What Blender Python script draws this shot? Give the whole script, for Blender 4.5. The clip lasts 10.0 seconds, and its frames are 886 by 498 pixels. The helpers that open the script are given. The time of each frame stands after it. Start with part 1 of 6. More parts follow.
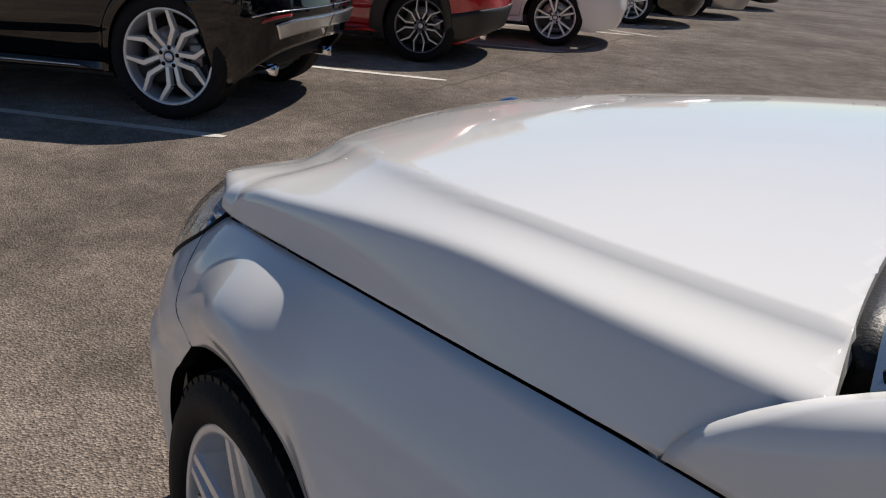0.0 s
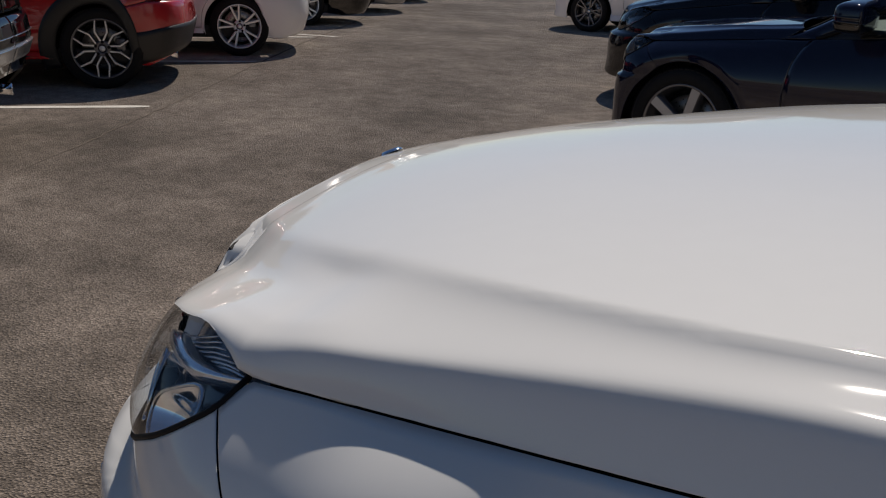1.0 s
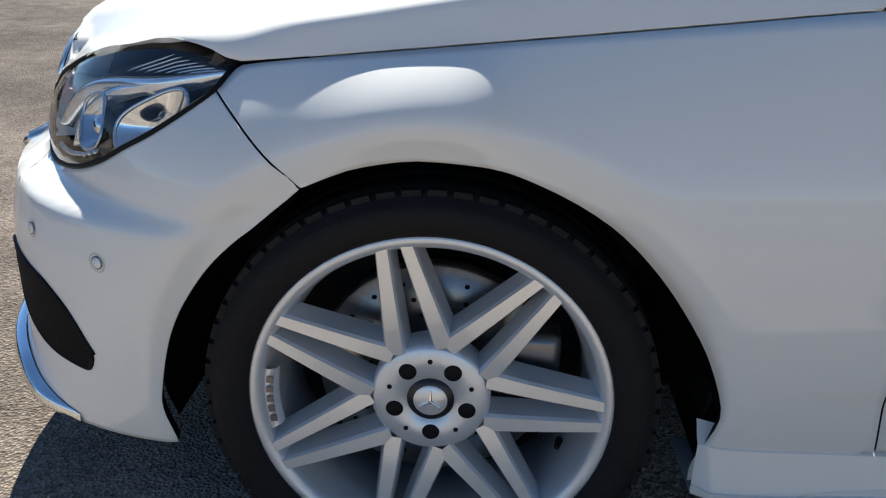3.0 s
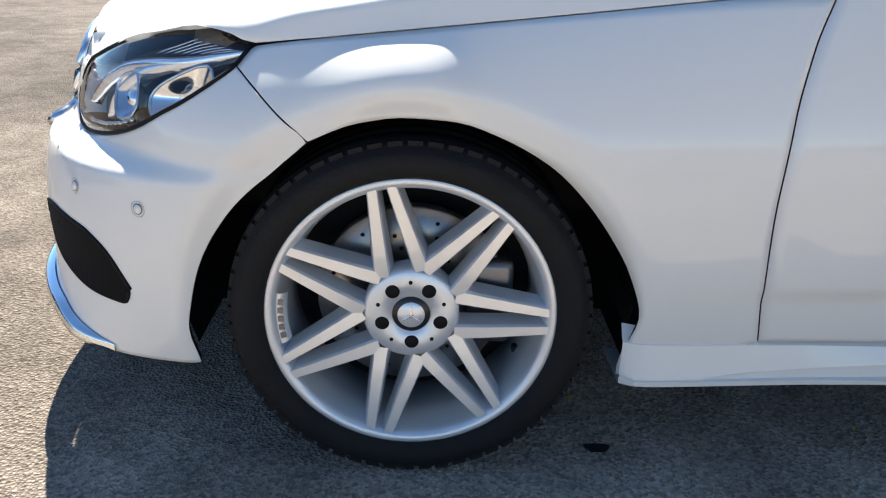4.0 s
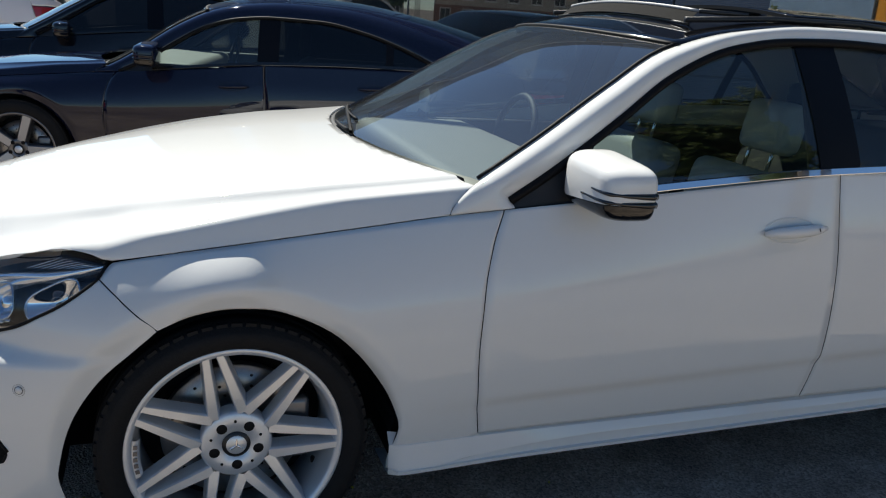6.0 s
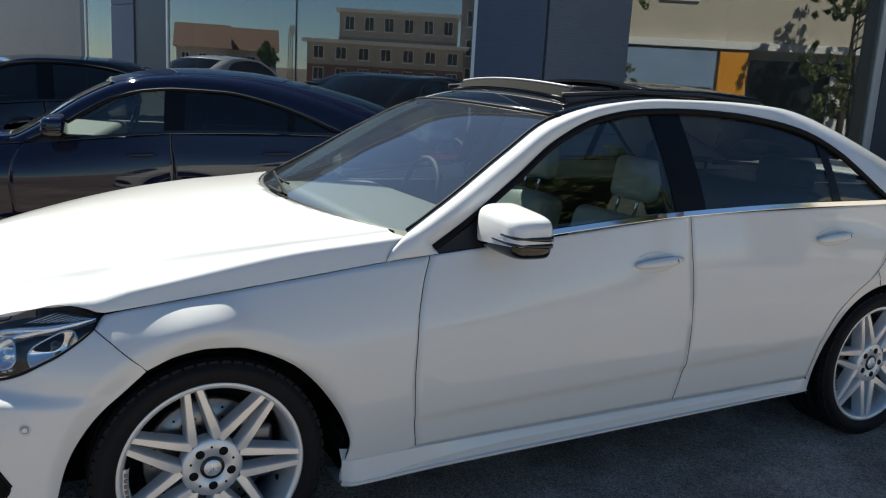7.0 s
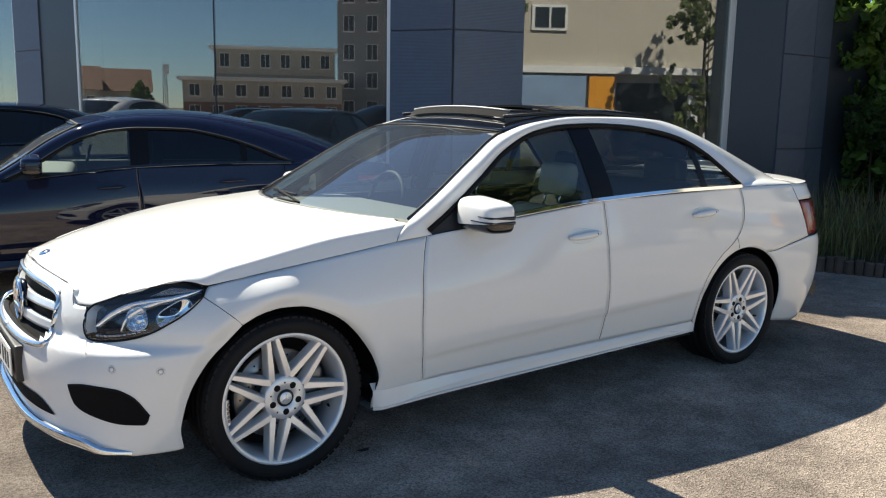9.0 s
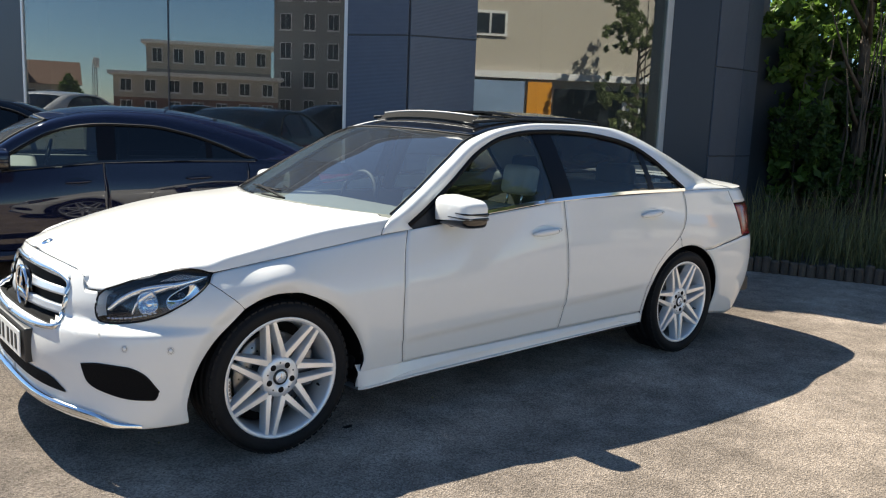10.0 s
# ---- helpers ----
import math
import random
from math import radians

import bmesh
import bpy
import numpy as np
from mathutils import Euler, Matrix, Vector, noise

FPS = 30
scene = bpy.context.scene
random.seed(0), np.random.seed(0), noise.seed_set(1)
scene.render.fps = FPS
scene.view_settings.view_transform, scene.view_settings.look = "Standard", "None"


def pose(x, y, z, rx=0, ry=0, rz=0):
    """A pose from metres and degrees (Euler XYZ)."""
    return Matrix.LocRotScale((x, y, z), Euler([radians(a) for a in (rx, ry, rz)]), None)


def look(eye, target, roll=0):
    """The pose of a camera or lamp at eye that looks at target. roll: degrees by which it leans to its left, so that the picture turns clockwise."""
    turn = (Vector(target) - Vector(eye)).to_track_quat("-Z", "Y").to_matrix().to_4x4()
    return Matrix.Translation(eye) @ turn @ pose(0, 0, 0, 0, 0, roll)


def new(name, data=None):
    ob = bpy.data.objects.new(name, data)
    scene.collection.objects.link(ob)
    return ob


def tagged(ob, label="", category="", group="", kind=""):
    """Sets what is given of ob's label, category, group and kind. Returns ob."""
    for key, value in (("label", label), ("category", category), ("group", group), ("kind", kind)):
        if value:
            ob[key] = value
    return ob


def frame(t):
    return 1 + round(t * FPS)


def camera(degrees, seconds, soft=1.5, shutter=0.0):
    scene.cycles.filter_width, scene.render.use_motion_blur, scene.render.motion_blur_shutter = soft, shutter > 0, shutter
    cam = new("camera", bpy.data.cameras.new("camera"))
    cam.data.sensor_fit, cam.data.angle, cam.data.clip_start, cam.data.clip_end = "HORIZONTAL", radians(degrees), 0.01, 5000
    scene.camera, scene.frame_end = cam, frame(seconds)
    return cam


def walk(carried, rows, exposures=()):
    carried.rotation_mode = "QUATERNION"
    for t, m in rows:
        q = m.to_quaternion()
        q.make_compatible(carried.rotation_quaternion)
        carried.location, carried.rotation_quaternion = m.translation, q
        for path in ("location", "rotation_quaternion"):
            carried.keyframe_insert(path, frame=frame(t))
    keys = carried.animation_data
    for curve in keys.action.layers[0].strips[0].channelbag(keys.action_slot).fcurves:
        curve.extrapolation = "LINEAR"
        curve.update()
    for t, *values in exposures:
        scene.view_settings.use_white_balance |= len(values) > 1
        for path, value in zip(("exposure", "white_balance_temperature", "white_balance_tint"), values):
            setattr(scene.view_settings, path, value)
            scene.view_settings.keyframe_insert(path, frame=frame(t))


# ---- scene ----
from mathutils.bvhtree import BVHTree

cam = camera(56.3, 10.0, soft=1.15)
PATH = [
    (0, (0.801, -1.175, 1.185), (-0.737, -0.113, 0.472), 4.1),
    (0.5, (0.574, -1.27, 1.223), (-0.753, 0.039, 0.498), 2.2),
    (1, (0.318, -1.358, 1.235), (-0.694, 0.227, 0.554), 1.9),
    (1.5, (0.155, -1.489, 1.246), (-0.526, 0.274, 0.592), 0.6),
    (2, (0.088, -1.614, 1.161), (-0.258, 0.222, 0.448), 1.1),
    (2.5, (0.075, -1.734, 1.069), (-0.128, 0.116, 0.336), 1.7),
    (3, (0.061, -1.897, 1.002), (-0.031, -0.054, 0.231), 2.3),
    (4.3, (0.009, -2.283, 1.016), (0.11, -0.427, 0.279), 2.4),
    (4.5, (0.014, -2.314, 1.096), (0.158, -0.457, 0.368), 2.6),
    (5, (0.005, -2.433, 1.242), (0.324, -0.583, 0.551), 3.6),
    (5.5, (-0.047, -2.585, 1.327), (0.405, -0.745, 0.686), 4.0),
    (6, (-0.153, -2.755, 1.4), (0.48, -0.94, 0.848), 4.1),
    (7.5, (-0.672, -3.261, 1.473), (0.32, -1.563, 1.105), 2.4),
    (8, (-0.927, -3.405, 1.46), (0.136, -1.746, 1.116), 1.3),
    (8.5, (-1.136, -3.56, 1.467), (-0.036, -1.92, 1.146), 0.6),
    (9, (-1.296, -3.735, 1.443), (-0.154, -2.126, 1.116), 1.0),
    (9.5, (-1.498, -3.83, 1.44), (-0.27, -2.284, 1.122), 2.0),
    (10, (-1.659, -3.88, 1.454), (-0.39, -2.367, 1.135), 2.3),
]
walk(cam, [(t, look(eye, target, roll)) for t, eye, target, roll in PATH],
     [(0, 0.18, 6150, 9), (0.5, -0.15, 6180, 9), (1, -0.30, 6220, 9), (1.5, -0.46, 6230, 9), (2, -0.46, 6090, 9), (2.5, 0.2, 6120, 7), (3, 1.21, 6000, 2), (4.5, 1.91, 6300, 3), (5, 1.23, 6000, 2), (5.5, 0.76, 6000, 2), (6, 0.79, 6000, 2), (7.5, 1.13, 6200, 0), (8, 1.26, 6300, 1), (9, 1.43, 6320, 2), (10, 1.46, 6270, 2)])

# ---- light ----
SUN_TO = Vector((-0.195, 0.795, 1.0)).normalized()
world = bpy.data.worlds.new("World")
scene.world = world
world.use_nodes = True
wn = world.node_tree
wn.nodes.clear()
sky = wn.nodes.new("ShaderNodeTexSky")
sky.sky_type, sky.sun_disc = "NISHITA", False
sky.sun_elevation = math.asin(SUN_TO.z)
sky.sun_rotation = math.atan2(SUN_TO.x, SUN_TO.y)
sky.air_density, sky.dust_density, sky.ozone_density, sky.altitude = 0.9, 0.0, 3.6, 1500
bgn = wn.nodes.new("ShaderNodeBackground")
bgn.inputs["Strength"].default_value = 0.062
won = wn.nodes.new("ShaderNodeOutputWorld")
wn.links.new(sky.outputs[0], bgn.inputs[0])
wn.links.new(bgn.outputs[0], won.inputs[0])
sun_data = bpy.data.lights.new("sun", "SUN")
sun_data.energy, sun_data.angle, sun_data.color = 5.0, radians(0.5), (1.0, 0.88, 0.755)
sun = new("sun", sun_data)
sun.matrix_world = look(SUN_TO * 50, (0, 0, 0))


# ---- materials ----
def mat(name, base=(0.8, 0.8, 0.8), rough=0.5, metal=0.0, coat=0.0, spec=0.5, var=0.0, scale=8.0, bump=0.0, bscale=60.0, second=None, emit=None, rand=0.0):
    """A principled material; var mixes a darker tone by two scales of noise, bump gives fine relief."""
    m = bpy.data.materials.new(name)
    m.use_nodes = True
    nt = m.node_tree
    b = nt.nodes["Principled BSDF"]
    b.inputs["Base Color"].default_value = (*base, 1)
    b.inputs["Roughness"].default_value = rough
    b.inputs["Metallic"].default_value = metal
    b.inputs["Specular IOR Level"].default_value = spec
    b.inputs["Coat Weight"].default_value = coat
    b.inputs["Coat Roughness"].default_value = 0.03
    if emit:
        b.inputs["Emission Color"].default_value = (*emit[0], 1)
        b.inputs["Emission Strength"].default_value = emit[1]
    if var or bump:
        tc = nt.nodes.new("ShaderNodeTexCoord")
    if var:
        n1, n2 = nt.nodes.new("ShaderNodeTexNoise"), nt.nodes.new("ShaderNodeTexNoise")
        n1.inputs["Scale"].default_value, n2.inputs["Scale"].default_value = scale, scale * 9
        n1.inputs["Detail"].default_value = n2.inputs["Detail"].default_value = 5
        add = nt.nodes.new("ShaderNodeMath")
        add.operation = "ADD"
        rmp = nt.nodes.new("ShaderNodeMapRange")
        rmp.inputs[1].default_value, rmp.inputs[2].default_value = 0.7, 1.3
        mx = nt.nodes.new("ShaderNodeMix")
        mx.data_type = "RGBA"
        mx.inputs[6].default_value = (*(second or [c * (1 - var) for c in base]), 1)
        mx.inputs[7].default_value = (*base, 1)
        for n in (n1, n2):
            nt.links.new(tc.outputs["Object"], n.inputs["Vector"])
        nt.links.new(n1.outputs[0], add.inputs[0])
        nt.links.new(n2.outputs[0], add.inputs[1])
        nt.links.new(add.outputs[0], rmp.inputs[0])
        nt.links.new(rmp.outputs[0], mx.inputs[0])
        nt.links.new(mx.outputs[2], b.inputs["Base Color"])
        if rand:
            oi = nt.nodes.new("ShaderNodeObjectInfo")
            hsv = nt.nodes.new("ShaderNodeHueSaturation")
            mr = nt.nodes.new("ShaderNodeMapRange")
            mr.inputs[3].default_value, mr.inputs[4].default_value = 1 - rand, 1 + rand
            nt.links.new(oi.outputs["Random"], mr.inputs[0])
            nt.links.new(mr.outputs[0], hsv.inputs["Value"])
            nt.links.new(mx.outputs[2], hsv.inputs["Color"])
            nt.links.new(hsv.outputs[0], b.inputs["Base Color"])
    if bump:
        n3 = nt.nodes.new("ShaderNodeTexNoise")
        n3.inputs["Scale"].default_value = bscale
        n3.inputs["Detail"].default_value = 4
        bp = nt.nodes.new("ShaderNodeBump")
        bp.inputs["Strength"].default_value = bump
        bp.inputs["Distance"].default_value = 0.01
        nt.links.new(tc.outputs["Object"], n3.inputs["Vector"])
        nt.links.new(n3.outputs[0], bp.inputs["Height"])
        nt.links.new(bp.outputs[0], b.inputs["Normal"])
    return m


def pane(name, tint=(0.85, 0.9, 0.88), f0=0.08, gloss=0.0, haze=0.0):
    """Thin glass: clear, tinted, with a mirror sheen that grows towards grazing sight, alike from both sides; haze: a
    veil painted with pale diffuse to lift the darks.
    """
    m = bpy.data.materials.new(name)
    m.use_nodes = True
    nt = m.node_tree
    nt.nodes.clear()
    o = nt.nodes.new("ShaderNodeOutputMaterial")
    t, g, lw, x = (nt.nodes.new("ShaderNode" + k) for k in ("BsdfTransparent", "BsdfGlossy", "LayerWeight", "MixShader"))
    t.inputs[0].default_value = (*tint, 1)
    g.inputs["Roughness"].default_value = gloss
    lw.inputs[0].default_value = 0.5
    pw, ma = nt.nodes.new("ShaderNodeMath"), nt.nodes.new("ShaderNodeMath")
    pw.operation, ma.operation = "POWER", "MULTIPLY_ADD"
    pw.inputs[1].default_value = 5.0
    ma.inputs[1].default_value, ma.inputs[2].default_value = 1.0 - f0, f0
    nt.links.new(lw.outputs["Facing"], pw.inputs[0])
    nt.links.new(pw.outputs[0], ma.inputs[0])
    nt.links.new(ma.outputs[0], x.inputs[0])
    src = t
    if haze:
        df, hx = nt.nodes.new("ShaderNodeBsdfDiffuse"), nt.nodes.new("ShaderNodeMixShader")
        df.inputs[0].default_value = (0.55, 0.55, 0.53, 1)
        hx.inputs[0].default_value = haze
        nt.links.new(t.outputs[0], hx.inputs[1])
        nt.links.new(df.outputs[0], hx.inputs[2])
        src = hx
    nt.links.new(src.outputs[0], x.inputs[1])
    nt.links.new(g.outputs[0], x.inputs[2])
    nt.links.new(x.outputs[0], o.inputs[0])
    return m


WHITE = mat("white_paint", (0.71, 0.71, 0.695), 0.4, coat=1.0, spec=0.0, var=0.015, scale=3)
WHITE.node_tree.nodes["Principled BSDF"].inputs["Coat Roughness"].default_value = 0.05
BLUE = mat("dark_blue_paint", (0.006, 0.008, 0.024), 0.35, coat=1.0, spec=0.0)
NAVY = mat("navy_black_paint", (0.004, 0.005, 0.009), 0.3, coat=1.0, spec=0.0)
BLACKP = mat("black_paint", (0.003, 0.003, 0.004), 0.2, coat=1.0, spec=0.0)
REDP = mat("red_paint", (0.42, 0.012, 0.015), 0.25, coat=1.0)
WHITE2 = mat("pale_white_paint", (0.74, 0.75, 0.78), 0.3, coat=1.0)
GREYP = mat("grey_paint", (0.20, 0.21, 0.22), 0.3, metal=0.5, coat=1.0)
# black for seals and dark parts, and for shade painted into panel gaps
SEAL_SHADE = mat("black_seal_gap_shade", (0.006, 0.006, 0.007), 0.6, spec=0.15)
PLASTIC = mat("black_plastic", (0.012, 0.012, 0.013), 0.45, bump=0.15, bscale=300)
GLOSSB = mat("gloss_black", (0.004, 0.004, 0.005), 0.06, coat=0.5)
PILLARB = mat("black_pillar", (0.004, 0.004, 0.006), 0.35, spec=0.2)
RUBBER = mat("tyre_rubber", (0.010, 0.010, 0.011), 0.75, spec=0.25, var=0.35, scale=12, bump=0.2, bscale=200)
ALLOY = mat("silver_alloy", (0.68, 0.71, 0.75), 0.36, metal=0.5, coat=0.3, var=0.06, scale=20)
ALLOYF = mat("machined_alloy", (0.76, 0.77, 0.78), 0.32, metal=0.5, coat=0.3, var=0.05, scale=30)
DARKALLOY = mat("grey_alloy", (0.16, 0.16, 0.17), 0.3, metal=0.8)
# machined alloy with the shade on the fastback's wheels put into its colour
SHADEFACE = mat("shaded_machined_alloy", (0.42, 0.43, 0.45), 0.38, metal=0.6, var=0.08, scale=30)
DISC = mat("brake_disc_steel", (0.36, 0.35, 0.34), 0.35, metal=0.9, var=0.25, scale=40)
CHROME = mat("chrome", (0.82, 0.83, 0.85), 0.06, metal=1.0)
SATIN = mat("satin_trim", (0.66, 0.68, 0.70), 0.22, metal=1.0)
LENS = pane("headlamp_lens", (0.93, 0.95, 0.97), 0.06)
SILVERED = mat("silvered_plastic", (0.80, 0.82, 0.86), 0.16, metal=0.8)
HOUSING = mat("lamp_housing", (0.022, 0.023, 0.027), 0.22, coat=0.6)
CAPGREY = mat("cap_grey", (0.03, 0.03, 0.032), 0.3, metal=0.5)
GLASS = pane("car_glass", (0.80, 0.88, 0.86), 0.27, haze=0.05)
SIDEG = pane("side_glass", (0.60, 0.68, 0.66), 0.11)
REARG = pane("rear_side_glass", (0.66, 0.73, 0.71), 0.08, haze=0.015)
TINT = pane("tinted_glass", (0.10, 0.11, 0.12), 0.06)
DASH = mat("grey_dashboard", (0.28, 0.27, 0.25), 0.6, var=0.1, scale=10, bump=0.2, bscale=250)
LEATHER = mat("pale_leather", (0.46, 0.46, 0.44), 0.55, var=0.12, scale=15, bump=0.2, bscale=220)
DARKTRIM = mat("dark_cabin_trim", (0.015, 0.015, 0.017), 0.6, bump=0.2, bscale=250)
REDLENS = mat("red_lens", (0.30, 0.010, 0.012), 0.08, coat=1.0)
SMOKE = mat("smoked_red_lens", (0.17, 0.008, 0.012), 0.18, coat=0.25, spec=0.3)
PLATE = mat("number_plate_white", (0.72, 0.72, 0.70), 0.4)
INK = mat("plate_ink", (0.01, 0.01, 0.012), 0.5)


# ---- mesh helpers ----
def mesh(name, verts, faces, m, parent=None, smooth=True, label=""):
    d = bpy.data.meshes.new(name)
    d.from_pydata([tuple(v) for v in verts], [], faces)
    for k in (m if isinstance(m, (list, tuple)) else [m]):
        d.materials.append(k)
    if smooth:
        d.polygons.foreach_set("use_smooth", [True] * len(d.polygons))
    ob = new(name, d)
    if parent:
        ob.parent = parent
    if label:
        ob["label"] = label
    return ob


def part(name, bm, m, parent=None, label="", smooth=True):
    d = bpy.data.meshes.new(name)
    bm.to_mesh(d)
    bm.free()
    for k in (m if isinstance(m, (list, tuple)) else [m]):
        d.materials.append(k)
    if smooth:
        d.polygons.foreach_set("use_smooth", [True] * len(d.polygons))
    ob = new(name, d)
    if parent:
        ob.parent = parent
    if label:
        ob["label"] = label
    return ob


def box(lo, hi, bevel=0.0, segs=2, bm=None):
    bm = bm or bmesh.new()
    r = bmesh.ops.create_cube(bm, size=1.0)
    c = [(a + b) / 2 for a, b in zip(lo, hi)]
    s = [b - a for a, b in zip(lo, hi)]
    for v in r["verts"]:
        v.co = Vector([v.co[i] * s[i] + c[i] for i in range(3)])
    if bevel:
        es = list({e for v in r["verts"] for e in v.link_edges})
        bmesh.ops.bevel(bm, geom=es, offset=bevel, segments=segs, affect="EDGES", profile=0.6)
    return bm


def tube(path, r, sides=8, bm=None, closed=False):
    bm = bm or bmesh.new()
    path = [Vector(p) for p in path]
    rings = []
    n = len(path)
    for i, p in enumerate(path):
        a = path[(i - 1) % n] if closed else path[max(i - 1, 0)]
        b = path[(i + 1) % n] if closed else path[min(i + 1, n - 1)]
        t = (b - a).normalized()
        u = t.cross(Vector((0, 0, 1)) if abs(t.z) < 0.95 else Vector((1, 0, 0))).normalized()
        w = t.cross(u)
        rr = r[i] if isinstance(r, (list, tuple)) else r
        rings.append([bm.verts.new(p + (u * math.cos(2 * math.pi * k / sides) + w * math.sin(2 * math.pi * k / sides)) * rr) for k in range(sides)])
    for i in range(n if closed else n - 1):
        for k in range(sides):
            A, B = rings[i], rings[(i + 1) % n]
            bm.faces.new((A[k], A[(k + 1) % sides], B[(k + 1) % sides], B[k]))
    if not closed:
        bm.faces.new(rings[0])
        bm.faces.new(rings[-1][::-1])
    bmesh.ops.recalc_face_normals(bm, faces=bm.faces)
    return bm


def lathe(profile, n=64, bm=None):
    """Turns (radius, y) points round the y axis."""
    bm = bm or bmesh.new()
    rings = [[bm.verts.new((r * math.cos(2 * math.pi * k / n), y, r * math.sin(2 * math.pi * k / n))) for k in range(n)] for r, y in profile]
    for A, B in zip(rings, rings[1:]):
        for k in range(n):
            bm.faces.new((A[k], A[(k + 1) % n], B[(k + 1) % n], B[k]))
    bmesh.ops.recalc_face_normals(bm, faces=bm.faces)
    return bm


def curve(xs, ys):
    """A smooth monotone curve through the points."""
    xs, ys = np.array(xs, float), np.array(ys, float)
    h = np.diff(xs)
    d = np.diff(ys) / h
    m = np.zeros(len(xs))
    m[0], m[-1] = d[0], d[-1]
    for i in range(1, len(xs) - 1):
        m[i] = 0 if d[i - 1] * d[i] <= 0 else 2 * d[i - 1] * d[i] / (d[i - 1] + d[i])

    def f(x):
        i = int(min(max(np.searchsorted(xs, x) - 1, 0), len(xs) - 2))
        if x < xs[0]:
            return float(ys[0] + m[0] * (x - xs[0]))
        if x > xs[-1]:
            return float(ys[-1] + m[-1] * (x - xs[-1]))
        t = (x - xs[i]) / h[i]
        return float(ys[i] * (1 + 2 * t) * (1 - t) ** 2 + h[i] * m[i] * t * (1 - t) ** 2 + ys[i + 1] * t * t * (3 - 2 * t) + h[i] * m[i + 1] * t * t * (t - 1))
    return f


def resample(pts, n, smooth=False):
    p = np.array(pts, float)
    if smooth and len(p) > 2:
        d = np.r_[0, np.cumsum(np.linalg.norm(np.diff(p, axis=0), axis=1))]
        fs = [curve(d, p[:, k]) for k in range(p.shape[1])]
        return [tuple(f(s) for f in fs) for s in np.linspace(0, d[-1], n)]
    d = np.r_[0, np.cumsum(np.linalg.norm(np.diff(p, axis=0), axis=1))]
    return [tuple(np.interp(s, d, p[:, k]) for k in range(p.shape[1])) for s in np.linspace(0, d[-1], n)]


def sstep(a, b, x):
    t = min(max((x - a) / (b - a), 0), 1)
    return t * t * (3 - 2 * t)


# ---- cars ----
def ell(cx, cz, a, b, d0, d1, n=24):
    return [(cx + a * math.cos(radians(t)), cz + b * math.sin(radians(t))) for t in np.linspace(d0, d1, n)]


